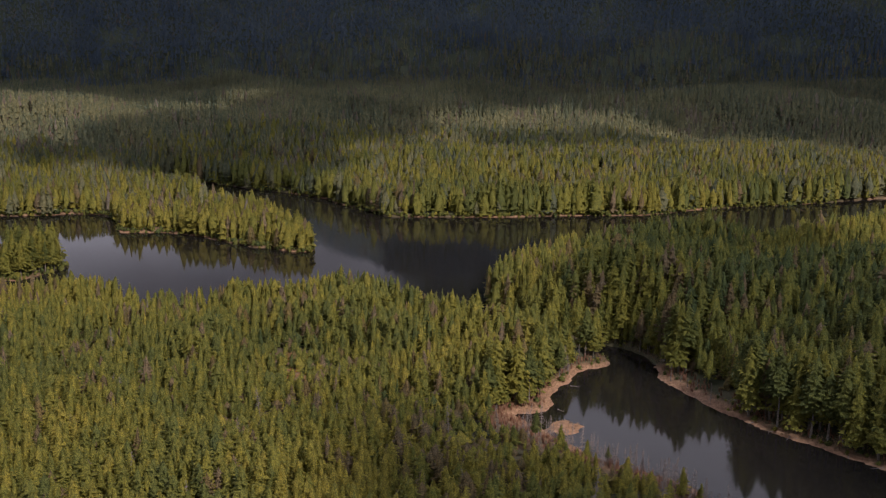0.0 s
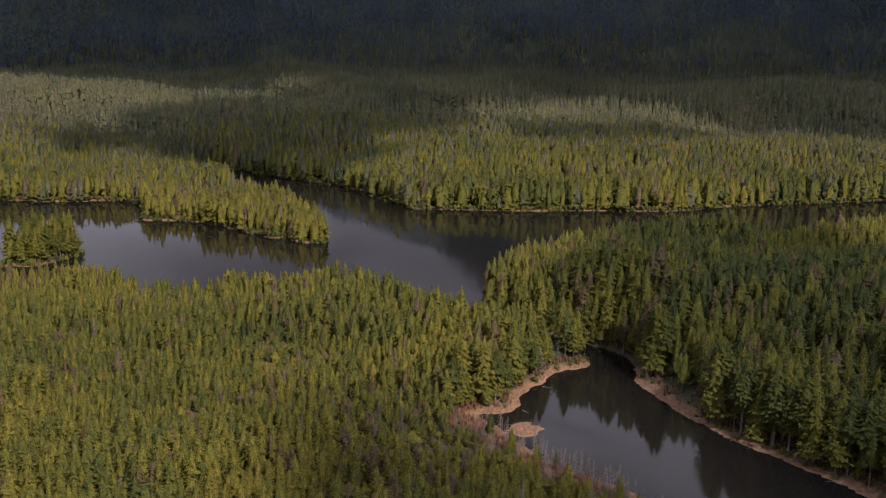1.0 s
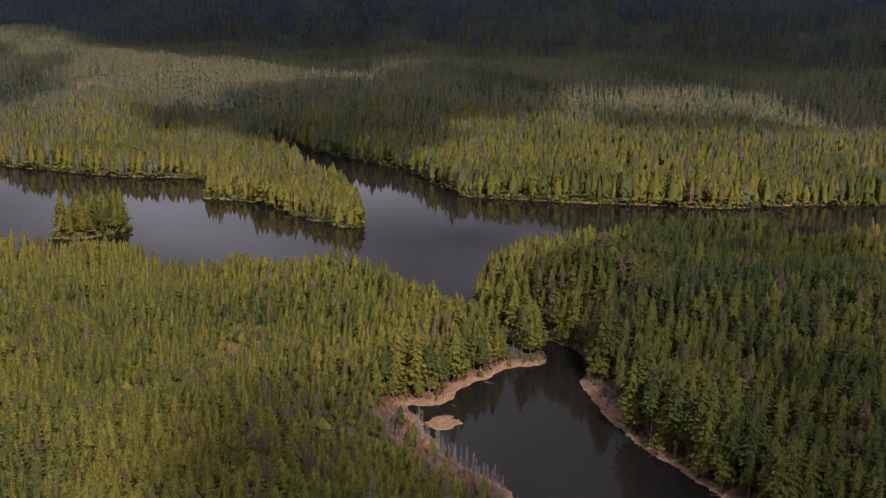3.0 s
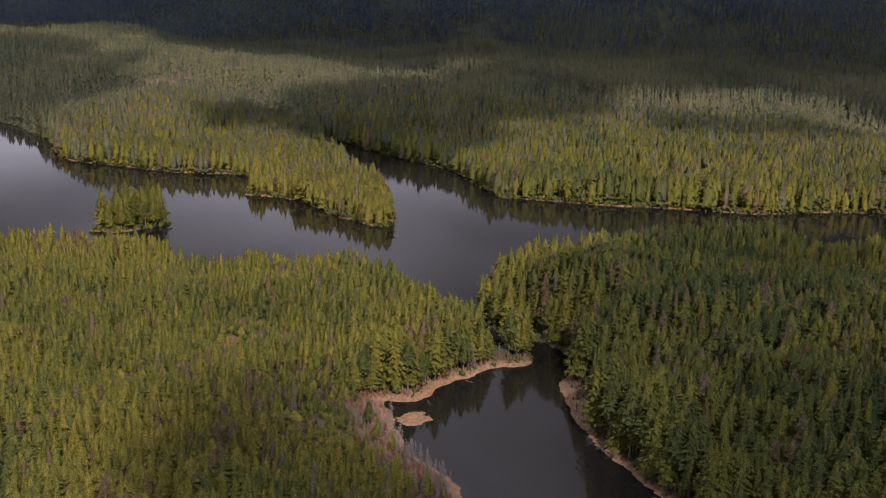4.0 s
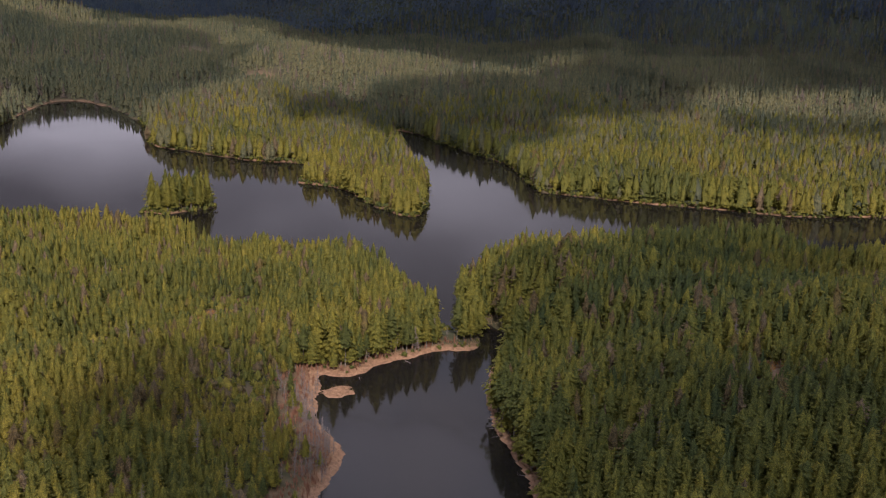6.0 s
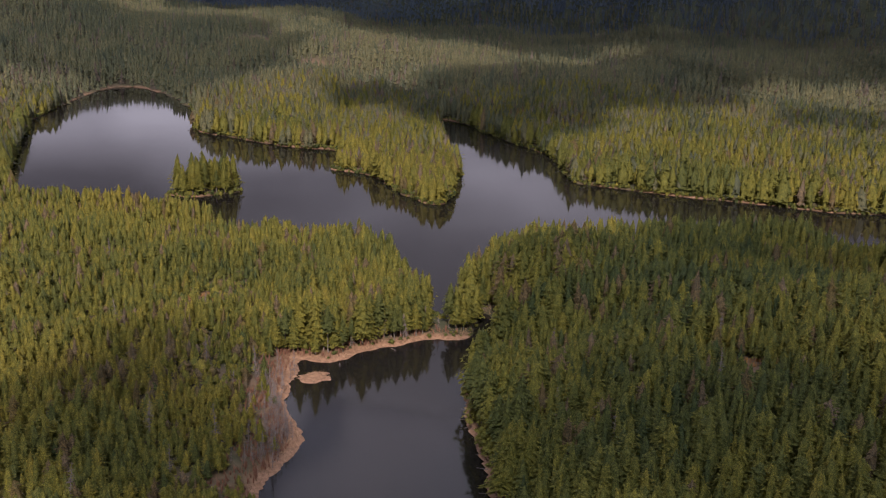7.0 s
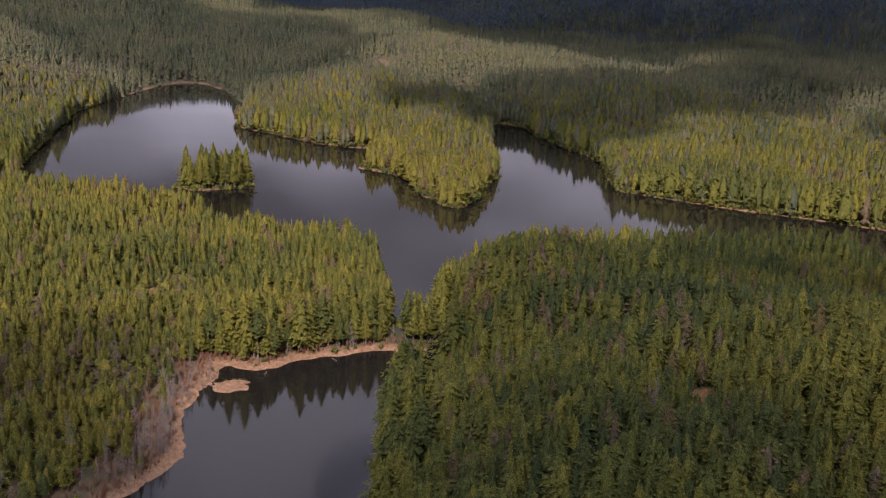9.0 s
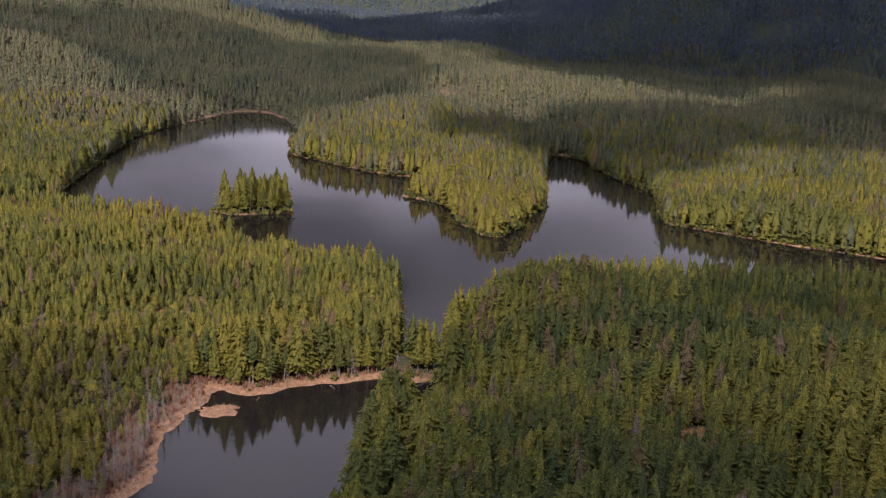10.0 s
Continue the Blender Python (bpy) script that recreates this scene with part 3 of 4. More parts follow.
NEAR = [(np.concatenate([v, s]), np.concatenate([f, g + len(v)])) for (v, f), (s, g) in ((n_, stem()) for n_ in forms(136, 5, 1.2, 10, 0.5))]
HALF = forms(78, 5, 1.3, 9, 0.4)
MID = forms(38, 4, 1.45, 10, 0.2)
YOUNG = forms(40, 4, 1.6, 6, 0.4)
FAR = [spire(RNG, 3, 2, b, w) for b, w in ((0.05, 0.17), (0.1, 0.15), (0.0, 0.2), (0.05, 0.13))]
REMOTE = [spire(RNG, 2, 2, b, w) for b, w in ((0.05, 0.18), (0.1, 0.16), (0.0, 0.2))]
LOW = [conifer(RNG, 12, 0.0, w, 0.5, 0.17, 4, 0.5) for w in (0.26, 0.32, 0.38)]


def east_flat(x, y):
    """The open sedge flat on the east bank, by the creek's mouth."""
    return np.maximum(hump(x, y, -159, 354, 10, 9, 1), hump(x, y, -148, 346, 9, 8, 1))


def creek_spit(x, y):
    """The open tip of land between pond, creek and lake, which carries one clump of trees alone."""
    along, across = -0.854 * (x + 193) + 0.52 * (y - 361), 0.52 * (x + 193) + 0.854 * (y - 361)
    return (along > -7) & (along < 30) & (across > -2.2) & (across < 13)


def single(x, y, land, pond):
    """The stretches where every tree stands as a thing of its own: the pond's banks and the islet."""
    islet = ellipse_depth(x, y, ISLET) > -6
    bank = (pond < 8) & (x > -212) & (x < -84) & (y > 262) & (y < 392)
    return islet | bank


def on_tussock(x, y):
    return ellipse_depth(x, y, TUSSOCK) > -4


def grow(name, label, box, gap, keep, templates, crown_w=1.0, taller=1.0, mat=NEEDLES):
    x, y = planted(RNG, *box, gap)
    ok = keep(x, y)
    x, y = x[ok], y[ok]
    land, pond = shore_distance(x, y)
    ok = (land > -0.1 + RNG.exponential(0.35, len(x))) & ~single(x, y, land, pond) & ~on_tussock(x, y) & ~creek_spit(x, y)
    x, y, land, pond = x[ok], y[ok], land[ok], pond[ok]
    h, tint, bog = growth(x, y, RNG)
    open_ = np.maximum(bog_corner(x, y, pond), np.clip(glades(x, y) * 1.5 - 0.2, 0, 1))
    gaps = np.clip(vnoise(x, y, 7, 41) * 2.4 - 1.75, 0, 0.65)
    if templates is FAR or templates is REMOTE:
        gaps, bog = gaps * 0, bog * 0.2
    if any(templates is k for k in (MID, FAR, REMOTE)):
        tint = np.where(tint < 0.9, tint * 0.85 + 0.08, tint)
    ok = RNG.random(len(x)) > np.maximum(np.maximum(np.maximum(bog * 0.35, gaps), np.maximum(open_, east_flat(x, y)) * 0.92), hump(x, y, -105, 410, 75, 80, 0.4))
    x, y, land, pond, h, tint = x[ok], y[ok], land[ok], pond[ok], h[ok] * taller, tint[ok]
    edge = np.clip(1.32 - land / 60, 1, 1.32) if templates is MID else np.where((x > -236) & (y > 378), 1.15, np.clip(0.88 + land / 28, 0.88, 1))
    h = h * np.where(pond > 14, edge, 1) * (1 + 0.14 * np.clip(1 - np.abs(land - 12) / 16, 0, 1))
    south = np.clip((46 - pond) / 20, 0, 1) * np.clip((312 - y) / 8, 0, 1)
    h = h * (1 - 0.55 * south) * (1 - 0.55 * np.clip(glades(x, y, 12) * 1.6 - 0.3, 0, 1))
    z = height(x, y, land, pond)
    return stand(name, label, np.stack([x, y, z, h, tint], 1), RNG, templates, mat, crown_w)


def ring(a, b):
    """Keeps places between two distances from the middle of the flight."""
    return lambda x, y: (np.hypot(x - 25, y - 110) >= a) & (np.hypot(x - 25, y - 110) < b)


def bearing(x, y):
    return np.degrees(np.arctan2(25 - x, y - 110))


grow("forest", "dense yellow-green conifer forest round the pond", (-420, -15, 190, 560), 2.8,
     lambda x, y: ring(0, 390)(x, y) & (y > 203 + np.clip((-x - 265) * 1.2, 0, 62)) & (x < -20 - np.clip((y - 400) * 0.35, 0, 60)), NEAR)
grow("forest", "yellow-green conifer forest on the near lake shore", (-480, -30, 190, 660), 3.0,
     lambda x, y: ring(390, 510)(x, y) & (y > 203 + np.clip((-x - 265) * 1.2, 0, 62)) & (x < -75), HALF)
grow("forest", "young conifers filling the gaps of the forest round the pond", (-480, -15, 190, 660), 3.4,
     lambda x, y: ring(0, 420)(x, y) & (y > 203 + np.clip((-x - 265) * 1.2, 0, 62)) & (x < -20 - np.clip((y - 400) * 0.35, 0, 60)), YOUNG, 1.2, 0.64)


def chance(f):
    """Keeps a share of the places, given by a field over the plan."""
    return lambda x, y: RNG.random(len(x)) < np.clip(f(x, y), 0, 1)


# share of trees with haze-greyed needles, growing with distance from the flight
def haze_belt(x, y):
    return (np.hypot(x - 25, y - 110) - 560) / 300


# share of trees whose needles carry the painted blue haze
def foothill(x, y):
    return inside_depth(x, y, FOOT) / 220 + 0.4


def in_view(x, y):
    return (bearing(x, y) > 2) & (bearing(x, y) < 93)


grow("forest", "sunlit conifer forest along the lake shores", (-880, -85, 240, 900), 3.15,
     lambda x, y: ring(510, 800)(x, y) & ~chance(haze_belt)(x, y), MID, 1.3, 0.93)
grow("forest", "conifer forest on the far lake shores, its green greyed by painted haze", (-880, -85, 240, 900), 3.15,
     lambda x, y: ring(510, 800)(x, y) & chance(haze_belt)(x, y), MID, 1.3, 0.93, HAZE_GREY_NEEDLES)
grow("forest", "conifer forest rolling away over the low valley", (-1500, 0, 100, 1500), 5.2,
     lambda x, y: ring(800, 1350)(x, y) & in_view(x, y) & ~chance(foothill)(x, y), FAR, 1.25, 1.0, HAZE_GREY_NEEDLES)
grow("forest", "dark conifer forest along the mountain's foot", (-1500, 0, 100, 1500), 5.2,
     lambda x, y: ring(800, 1350)(x, y) & in_view(x, y) & chance(foothill)(x, y), FAR, 1.25, 1.0, HAZE_BLUE_NEEDLES)


def thicket():
    """Low bushy growth that leans over the lake's edge."""
    x, y = planted(RNG, -800, -60, 240, 720, 1.5)
    land, pond = shore_distance(x, y)
    edge = 3.7 * pond_flat(x, y, pond)
    ok = (land > -0.3 + edge) & (land < 2.0 + edge) & (RNG.random(len(x)) < np.where(pond < 9, 0.28, 1)) & (bog_corner(x, y, pond) < 0.2) & ring(0, 800)(x, y)
    x, y, land, pond = x[ok], y[ok], land[ok], pond[ok]
    h = RNG.uniform(0.9, 2.4, len(x)) * np.where(pond < 9, 0.6, 1)
    p = np.stack([x, y, height(x, y, land, pond), h, np.clip(RNG.normal(0.35, 0.2, len(x)), 0, 0.97)], 1)
    tagged(stand("shore_thicket", "low bushy green growth along the lake's edge", p, RNG, LOW, NEEDLES, 1.5), category="shrub")


def undergrowth():
    """Young trees and bushes filling the gaps between the crowns near the pond."""
    x, y = planted(RNG, -420, -15, 190, 560, 4.0)
    ok = ring(0, 400)(x, y) & (y > 203 + np.clip((-x - 265) * 1.2, 0, 62)) & (x < -20 - np.clip((y - 400) * 0.35, 0, 60)) & (RNG.random(len(x)) < 0.75 - hump(x, y, -105, 410, 75, 80, 0.55))
    x, y = x[ok], y[ok]
    land, pond = shore_distance(x, y)
    ok = (land > 1.5) & (pond > 7) & (bog_corner(x, y, pond) < 0.5)
    x, y, land, pond = x[ok], y[ok], land[ok], pond[ok]
    h = RNG.uniform(1.5, 4.2, len(x))
    bog = np.clip((vnoise(x, y, 46, 31) * 0.6 + vnoise(x, y, 17, 32) * 0.4 - 0.5) * 4, 0, 1)
    tint = np.where(RNG.random(len(x)) < 0.2 + 0.3 * bog, RNG.uniform(0.9, 1, len(x)), np.clip(RNG.normal(0.45, 0.2, len(x)), 0, 0.85))
    p = np.stack([x, y, height(x, y, land, pond), h, tint], 1)
    tagged(stand("undergrowth", "young conifers and brown bushes between the trees", p, RNG, LOW, NEEDLES, 1.4), category="shrub")


thicket()
undergrowth()
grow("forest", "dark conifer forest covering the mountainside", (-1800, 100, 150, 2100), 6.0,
     lambda x, y: ring(1350, 1850)(x, y) & (bearing(x, y) > 2) & (bearing(x, y) < 93), REMOTE, 1.35, 1.15, HAZE_BLUE_NEEDLES)
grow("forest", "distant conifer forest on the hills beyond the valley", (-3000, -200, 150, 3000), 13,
     lambda x, y: ring(1850, 3000)(x, y) & (bearing(x, y) > 25) & (bearing(x, y) < 93), REMOTE, 1.9, 1.3, HAZE_BLUE_NEEDLES)

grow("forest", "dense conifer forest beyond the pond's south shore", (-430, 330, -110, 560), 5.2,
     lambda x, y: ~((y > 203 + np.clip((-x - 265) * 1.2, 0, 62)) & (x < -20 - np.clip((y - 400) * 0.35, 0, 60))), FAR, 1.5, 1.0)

# ---------------------------------------------------------------- trees of the pond's banks and the islet, one by one
def empty(name, m):
    ob = new(name)
    ob.empty_display_size = 0.5
    ob.matrix_basis = m
    return ob


def trunk_mesh(bm, h, r, sides=7, bend=0.0, rings=5):
    """A tapered, slightly crooked stem."""
    last = None
    for k in range(rings):
        u = k / (rings - 1)
        rr = r * (1 - 0.88 * u) * (1.35 if k == 0 else 1)
        cx, cy = bend * math.sin(u * 3.0), bend * 0.6 * math.sin(u * 4.4 + 1)
        loop = [bm.verts.new((cx + rr * math.cos(a * 6.283 / sides), cy + rr * math.sin(a * 6.283 / sides), u * h - (0.4 if k == 0 else 0)))
                for a in range(sides)]
        if last:
            for a in range(sides):
                bm.faces.new((last[a], last[(a + 1) % sides], loop[(a + 1) % sides], loop[a]))
        last = loop
    bm.faces.new(last)
    return bm


def make_tree(rng, h, bare, width, tint, label):
    root = empty("conifer_tree", Matrix.Identity(4))
    v, f = conifer(rng, 330, bare * 1.1, width * 1.35, 0.72, 0.05, 6, 0.06, 0.8, 9)
    crown = mesh_object("crown", v * h, f, NEEDLES, root, np.full(len(v), tint), normals=soft_normals(v, f))
    part("trunk", trunk_mesh(bmesh.new(), h * 0.93, h * 0.014, bend=h * 0.006), BARK, root)
    # dead lower branches
    bm = bmesh.new()
    for k in range(9):
        z, a = h * rng.uniform(0.12, max(bare, 0.2) + 0.08), rng.uniform(0, 6.283)
        length = h * rng.uniform(0.03, 0.09)
        d = Vector((math.cos(a), math.sin(a), rng.uniform(-0.35, 0.1)))
        side = Vector((-d.y, d.x, 0)) * 0.03
        p = Vector((0, 0, z))
        q = [bm.verts.new(p + side), bm.verts.new(p - side), bm.verts.new(p + d * length), bm.verts.new(p + Vector((0, 0, 0.06)))]
        bm.faces.new((q[0], q[1], q[2]))
        bm.faces.new((q[1], q[3], q[2]))
        bm.faces.new((q[3], q[0], q[2]))
    tagged(part("branchwork", bm, BARK, root), kind="stuff")
    return tagged(root, label, "tree", "conifers round the pond and on the islet")


def single_trees():
    rng = np.random.default_rng(11)
    kinds = []
    for bare, width, tint, label in (
            (0.28, 0.14, 0.2, "tall dark green conifer with a bare lower trunk"), (0.15, 0.17, 0.52, "full yellow-green conifer with drooping boughs"),
            (0.36, 0.12, 0.32, "slender conifer with a long bare grey trunk"), (0.20, 0.15, 0.66, "yellowish conifer with ragged boughs"),
            (0.42, 0.13, 0.15, "dark conifer with a narrow crown and bare trunk"), (0.12, 0.18, 0.56, "low broad yellow-green conifer on the bank"),
            (0.30, 0.12, 0.96, "half-dead conifer with thin grey-brown needles")):
        kinds.append([make_tree(rng, 12.5, bare, width, tint, label), False])
    x, y = planted(rng, -450, -80, 255, 405, 2.45)
    land, pond = shore_distance(x, y)
    ok = single(x, y, land, pond) & ~on_tussock(x, y) & (east_flat(x, y) < 0.45) & ~creek_spit(x, y) & (land > np.where(y > 368, -0.2, 0.6) + 3.7 * pond_flat(x, y, pond) + rng.exponential(0.5, len(x)))
    x, y, land, pond = x[ok], y[ok], land[ok], pond[ok]
    z = height(x, y, land, pond)
    # the boggy corner at the pond's foot keeps few trees
    low = bog_corner(x, y, pond) > 0.4
    keep = rng.random(len(x)) > np.where(low, 0.9, 0.06)
    # a clump of bushy trees at the mouth of the creek
    clump = np.array([(-190.6, 364.6), (-188.6, 366), (-188.0, 368.6), (-190.4, 367.2), (-189.4, 371), (-192.2, 369.6)])
    cz = height(clump[:, 0], clump[:, 1])
    places = [(px, py, pz, False) for px, py, pz in zip(x[keep], y[keep], z[keep])] + [(px, py, pz, True) for (px, py), pz in zip(clump, cz) if pz > 0.05]
    for px, py, pz, bushy in places:
        east = px > -170 and py > 318
        k = rng.choice(7, p=[0.24, 0.1, 0.26, 0.08, 0.2, 0.06, 0.06] if east else [0.12, 0.24, 0.14, 0.2, 0.06, 0.18, 0.06])
        k = int(rng.choice((0, 1, 1, 3))) if bushy else k
        s = rng.choice((rng.uniform(0.42, 0.7), rng.uniform(0.7, 1.1), rng.uniform(1.0, 1.4)), p=(0.25, 0.5, 0.25)) * 1.12
        if east:
            s = rng.uniform(0.85, 1.35) * 1.3
        if bog_corner(px, py, -inside_depth(px, py, POND_LINE)) > 0.4:
            s *= 0.55
        s = rng.uniform(0.85, 1.25) if bushy else s
        m = Matrix.LocRotScale((px, py, pz), Euler((rng.normal(0, 0.025), rng.normal(0, 0.025), rng.uniform(0, 6.283))), (s, s, s))
        tree, used = kinds[k]
        if used:
            copy_thing(tree, Matrix.LocRotScale((px, py, pz), m.to_euler(), None)).scale = (s, s, s)
        else:
            tree.matrix_basis, kinds[k][1] = m, True


single_trees()


# ---------------------------------------------------------------- dead trees, driftwood, sedge
def make_snag(rng, h, label):
    root = empty("dead_tree", Matrix.Identity(4))
    part("trunk", trunk_mesh(bmesh.new(), h, h * 0.009, 6, h * 0.01), DEADWOOD, root)
    bm = bmesh.new()
    for k in range(84):
        u = rng.uniform(0.2, 0.98)
        a, length = rng.uniform(0, 6.283), h * (0.17 * (1 - u) + 0.045) * rng.uniform(0.6, 1.2)
        d = Vector((math.cos(a), math.sin(a), rng.uniform(-0.5, 0.1)))
        side = Vector((-d.y, d.x, 0)) * 0.026
        p = Vector((0, 0, u * h))
        q = [bm.verts.new(p + side), bm.verts.new(p - side), bm.verts.new(p + d * length), bm.verts.new(p + Vector((0, 0, 0.07)))]
        bm.faces.new((q[0], q[1], q[2]))
        bm.faces.new((q[1], q[3], q[2]))
        bm.faces.new((q[3], q[0], q[2]))
    tagged(part("branchwork", bm, DEADWOOD, root), kind="stuff")
    return tagged(root, label, "dead tree", "dead trees at the foot of the pond")


def dead_trees():
    rng = np.random.default_rng(5)
    kinds = [make_snag(rng, 6.5, "pale leafless dead conifer standing in dry sedge") for _ in range(4)]
    line = [(-186, 312), (-176, 299), (-166, 293), (-156, 289), (-147, 287), (-139, 281), (-131, 272)]
    n = 0
    for (ax, ay), (bx, by) in list(zip(line, line[1:])) + [((-166, 364), (-172, 374)), ((-193.5, 318), (-192.5, 340)), ((-192.5, 340), (-190, 364)), ((-159, 350), (-146, 341))]:
        for _ in range(16 if ay < 316 else 9 if ax < -180 else 4):
            u = rng.random()
            back = rng.exponential(2.6)
            x, y = ax + (bx - ax) * u + rng.normal(0, 1.0) - 0.6 - 0.6 * back, ay + (by - ay) * u + rng.normal(0, 1.0) - 0.8 - 0.8 * back
            z = float(height(np.array([x]), np.array([y]))[0])
            if z < 0.02:
                continue
            s = rng.uniform(0.55, 1.15) * (1.25 if ay > 316 else 1)
            turn = Euler((rng.normal(0, 0.05), rng.normal(0, 0.05), rng.uniform(0, 6.283)))
            if n < 4:
                kinds[n].matrix_basis = Matrix.LocRotScale((x, y, z), turn, (s, s, s))
            else:
                copy_thing(kinds[n % 4], Matrix.LocRotScale((x, y, z), turn, None)).scale = (s, s, s)
            n += 1


dead_trees()


def forest_snags():
    """Grey dead conifers that stand out of the living forest round the pond."""
    rng = np.random.default_rng(17)
    kinds = []
    for k in range(3):
        tree = make_snag(rng, 9.0, "tall grey dead conifer standing among living trees")
        kinds.append(tagged(tree, "tall grey dead conifer standing among living trees", "dead tree", "dead trees in the forest"))
    x, y = rng.uniform(-340, -65, 400), rng.uniform(215, 460, 400)
    land, pond = shore_distance(x, y)
    ok = (land > 5) & (pond > 8) & (y > 215 + np.clip((-x - 265) * 1.2, 0, 62))
    x, y, z = x[ok][:70], y[ok][:70], height(x[ok][:70], y[ok][:70])
    for n, (px, py, pz) in enumerate(zip(x, y, z)):
        s = rng.uniform(0.75, 1.25) * (1.0 + 0.25 * (px > -170))
        turn = Euler((rng.normal(0, 0.05), rng.normal(0, 0.05), rng.uniform(0, 6.283)))
        if n < 3:
            kinds[n].matrix_basis = Matrix.LocRotScale((px, py, pz), turn, (s, s, s))
        else:
            copy_thing(kinds[n % 3], Matrix.LocRotScale((px, py, pz), turn, None)).scale = (s, s, s)


forest_snags()


def make_log(rng, length):
    bm = bmesh.new()
    trunk_mesh(bm, length, 0.11, 7, length * 0.02, 6)
    for k in range(5):
        z, a = length * rng.uniform(0.3, 0.9), rng.uniform(0, 6.283)
        d = Vector((math.cos(a), math.sin(a), 0.5)) * rng.uniform(0.25, 0.8)
        p = Vector((0, 0, z))
        q = [bm.verts.new(p + Vector(o)) for o in ((0.05, 0, 0), (-0.03, 0.05, 0), (-0.03, -0.05, 0))] + [bm.verts.new(p + d)]
        for a_, b_ in ((0, 1), (1, 2), (2, 0)):
            bm.faces.new((q[a_], q[b_], q[3]))
    me = bpy.data.meshes.new("log")
    bm.to_mesh(me)
    bm.free()
    me.materials.append(DEADWOOD)
    return tagged(new("log", me), "bleached driftwood log lying at the water's edge", "log", "driftwood logs round the pond")


def logs():
    rng = np.random.default_rng(9)
    # foot of each log on the bank, way it points, length
    for x, y, way, length in ((-104, 317.5, 215, 4.5), (-113, 322, 272, 3), (-122, 327, 176, 4.4), (-137, 334, 240, 2.2),
                              (-117, 325.5, 155, 2.4), (-108, 320, 305, 3.0), (-142, 338, 140, 1.8), (-152, 351, 285, 2.6), (-160, 361, 110, 1.8), (-168, 371, 178, 5), (-94, 311, 232, 4), (-127, 329, 262, 4.5), (-131, 331, 244, 3.4), (-160, 358.5, 195, 4.2), (-171, 376, 130, 3), (-187, 341, 5, 2.4), (-184, 321, -30, 2.2)):
        ob = make_log(rng, length)
        ob.matrix_basis = pose(x, y, 0.28, 88, 0, way + 90)


logs()


def poles():
    """Bare dead stems that stand on the east bank's sedge."""
    for k, (x, y, h, tilt) in enumerate(((-163.5, 357.5, 5.2, 2), (-160.5, 357, 3.0, -6), (-158, 354, 3.6, 5), (-155, 353, 2.6, -3))):
        bm = trunk_mesh(bmesh.new(), h, 0.13, 7, h * 0.012, 6)
        for z, a, length in ((0.55, 0.6, 0.7), (0.7, 2.9, 0.5), (0.82, 4.6, 0.4)):
            p, d = Vector((0, 0, z * h)), Vector((math.cos(a + k), math.sin(a + k), 0.35)) * length
            q = [bm.verts.new(p + Vector(o)) for o in ((0.03, 0, 0), (-0.02, 0.03, 0), (-0.02, -0.03, 0))] + [bm.verts.new(p + d)]
            for a_, b_ in ((0, 1), (1, 2), (2, 0)):
                bm.faces.new((q[a_], q[b_], q[3]))
        me = bpy.data.meshes.new("snag")
        bm.to_mesh(me)
        bm.free()
        me.materials.append(DEADWOOD)
        ob = tagged(new("snag", me), "bare grey broken trunk standing on the sedge bank", "dead tree", "bare trunks on the bank")
        ob.matrix_basis = pose(x, y, float(height(np.array([x]), np.array([y]))[0]), tilt, 0, 40 * k)


poles()


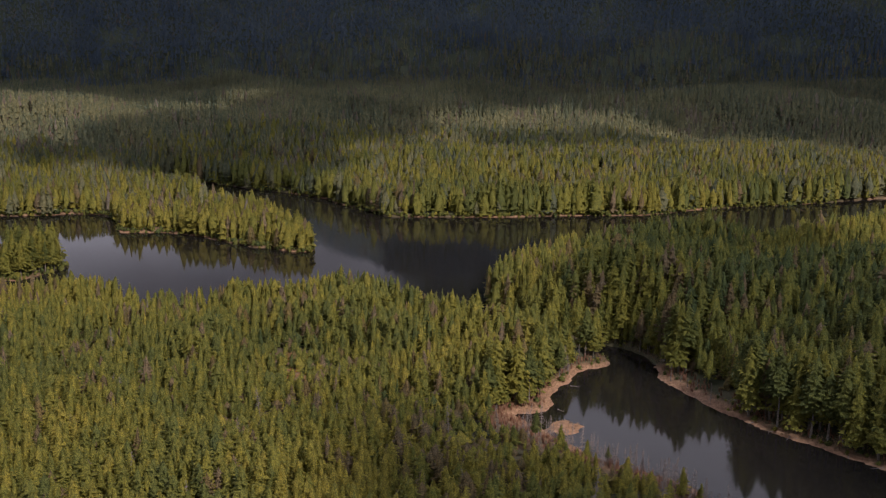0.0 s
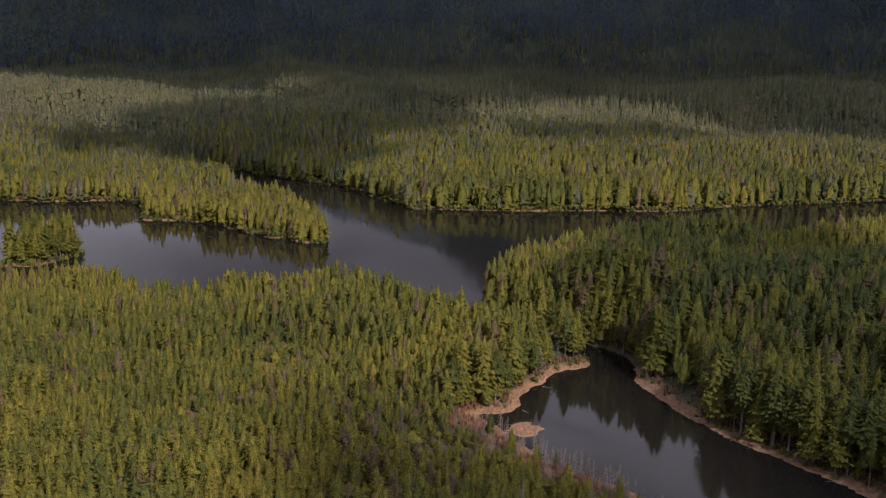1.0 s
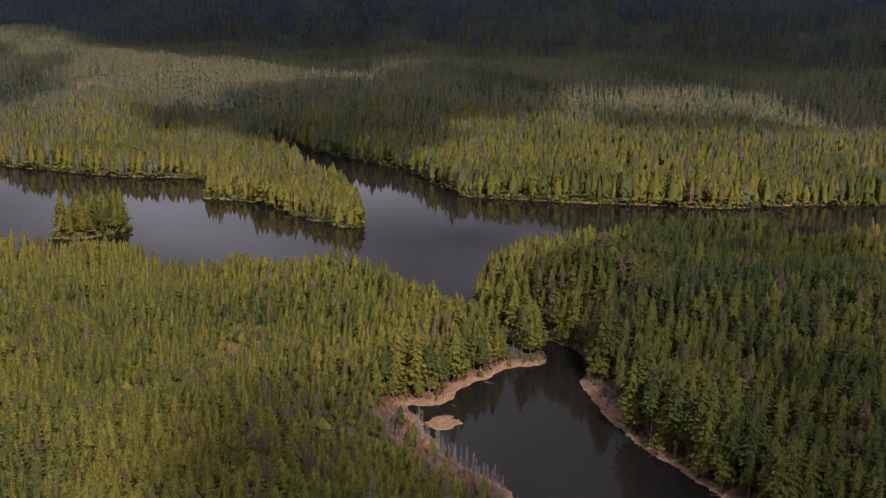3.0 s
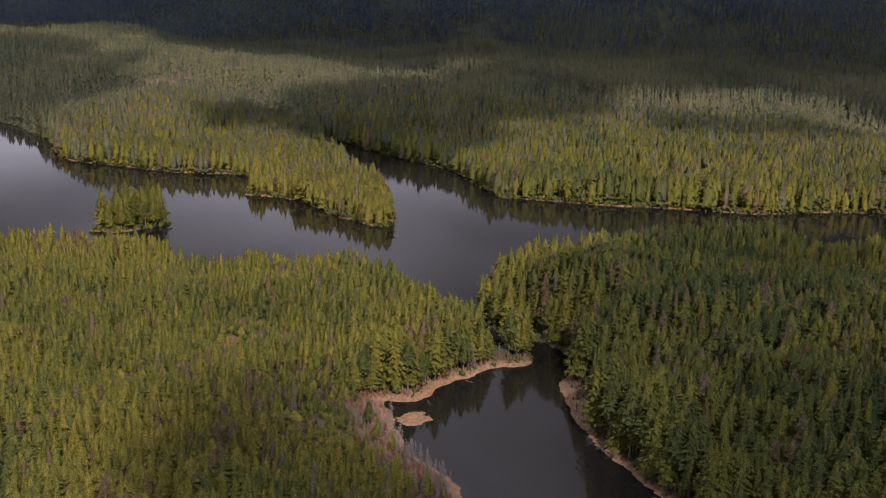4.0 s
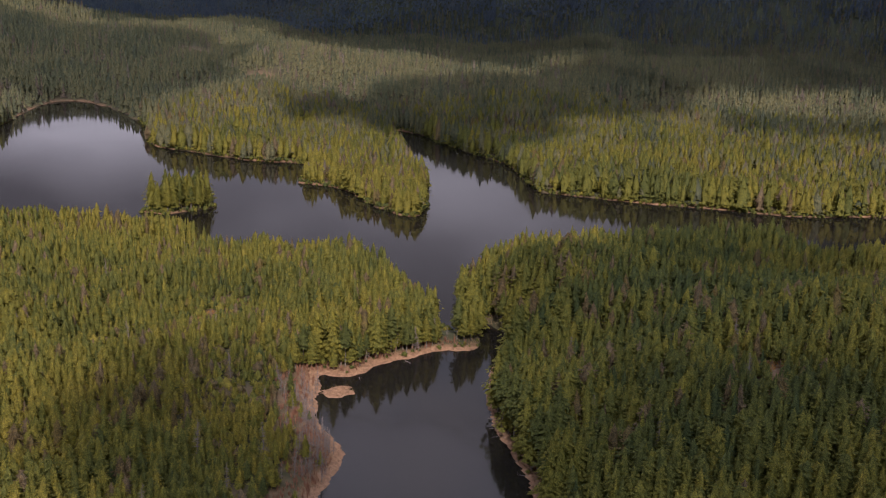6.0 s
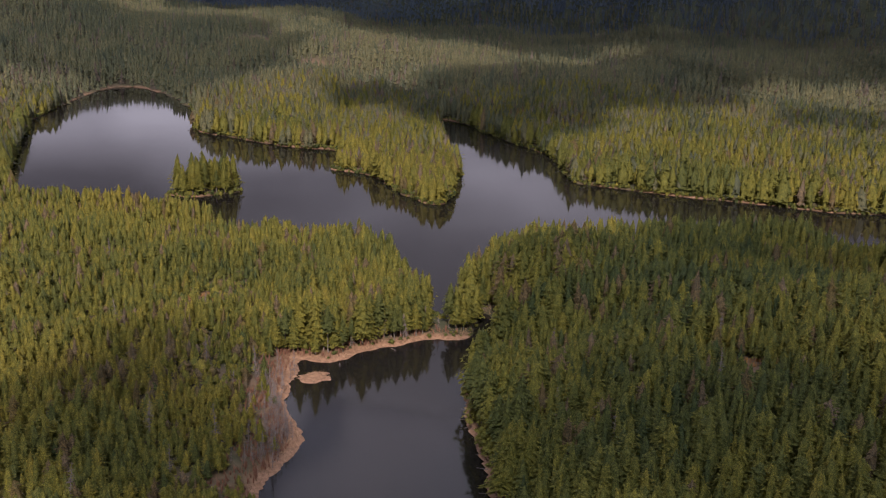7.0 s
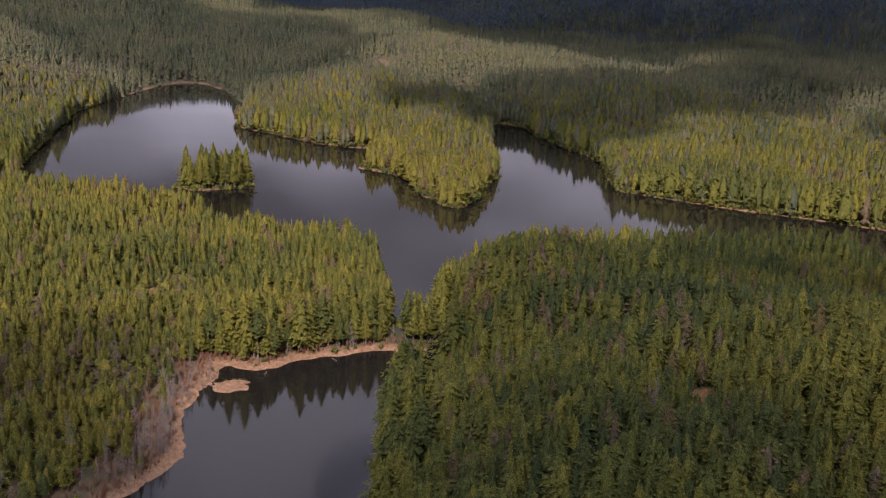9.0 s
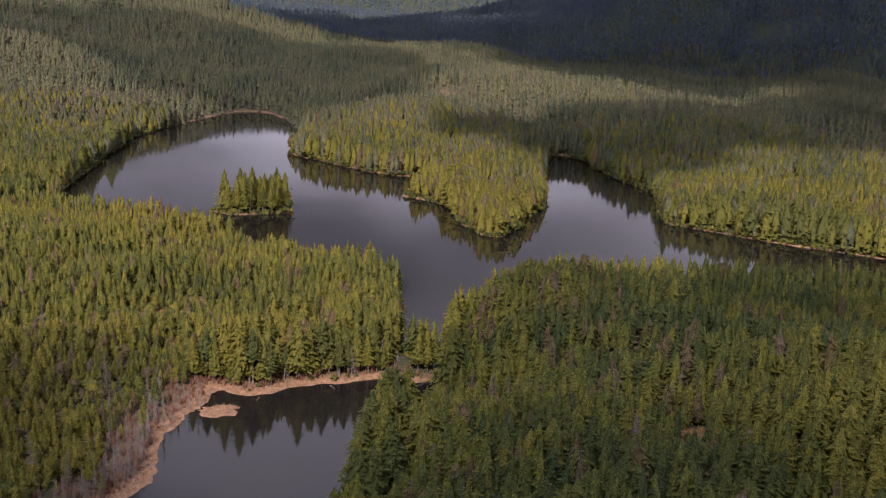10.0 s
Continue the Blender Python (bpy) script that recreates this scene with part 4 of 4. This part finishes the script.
def tufts(name, label, category, places, rng, mat, blades, tall, spread):
    """Joined tufts of thin blades or twigs at the places."""
    n = len(places)
    a = rng.uniform(0, 6.283, (n, blades))
    out, r0 = rng.uniform(0.2, 1, (n, blades)) * spread, rng.uniform(0, 0.35, (n, blades)) * spread
    h = rng.uniform(0.6, 1.2, (n, blades)) * tall * rng.uniform(0.6, 1.3, (n, 1))
    w = 0.035 + 0.05 * tall * 0.4
    ca, sa = np.cos(a), np.sin(a)
    bx, by = places[:, :1] + ca * r0, places[:, 1:2] + sa * r0
    tip = np.stack([bx + ca * out, by + sa * out, places[:, 2:3] + h], -1)
    left = np.stack([bx - sa * w, by + ca * w, places[:, 2:3] - 0.05 + 0 * bx], -1)
    right = np.stack([bx + sa * w, by - ca * w, places[:, 2:3] - 0.05 + 0 * bx], -1)
    v = np.stack([left, right, tip], 2).reshape(-1, 3)
    ob = mesh_object(name, v, np.arange(len(v)).reshape(-1, 3), mat)
    return tagged(ob, label, category, kind="stuff")


def bank_plants():
    rng = np.random.default_rng(21)
    x, y = planted(rng, -212, -76, 258, 390, 0.75)
    land, pond = shore_distance(x, y)
    ok = (land > 0.15) & (land < 5.5) & (pond < 6.5)
    p = np.stack([x[ok], y[ok], height(x[ok], y[ok], land[ok], pond[ok])], 1)
    tufts("sedge", "dry tan sedge tufts on the pond's banks", "grass", p, rng, SEDGE, 5, 0.55, 0.4)
    x, y = rng.uniform(-225, -88, 12500), rng.uniform(215, 366, 12500)
    land, pond = shore_distance(x, y)
    east = x + 1.25 * y > 232
    ok = (land > 2.0) & ~on_tussock(x, y) & (pond < np.where(east, 8, 15)) & (rng.random(len(x)) < np.clip(1.2 - pond / 17, 0, 1) * np.where(east, 0.45, 1))
    p = np.stack([x[ok], y[ok], height(x[ok], y[ok], land[ok], pond[ok])], 1)
    tufts("scrub", "leafless reddish-brown scrub at the foot of the pond", "shrub", p, rng, SCRUB, 12, 1.9, 0.6)


bank_plants()


def heath():
    """Rusty low growth of the small bogs among the trees."""
    rng = np.random.default_rng(23)
    x, y = rng.uniform(-355, -50, 60000), rng.uniform(250, 390, 60000)
    open_ = glades(x, y)
    ok = (open_ > 0.3 + 0.5 * vnoise(x, y, 4, 51)) & (rng.random(len(x)) < 0.9)
    x, y = x[ok], y[ok]
    land, pond = shore_distance(x, y)
    ok = (land > 2) & (pond > 9)
    p = np.stack([x[ok], y[ok], height(x[ok], y[ok], land[ok], pond[ok])], 1)
    tufts("heath", "rusty orange low heath in the boggy glades", "shrub", p, rng, HEATH, 8, 0.8, 0.7)


heath()
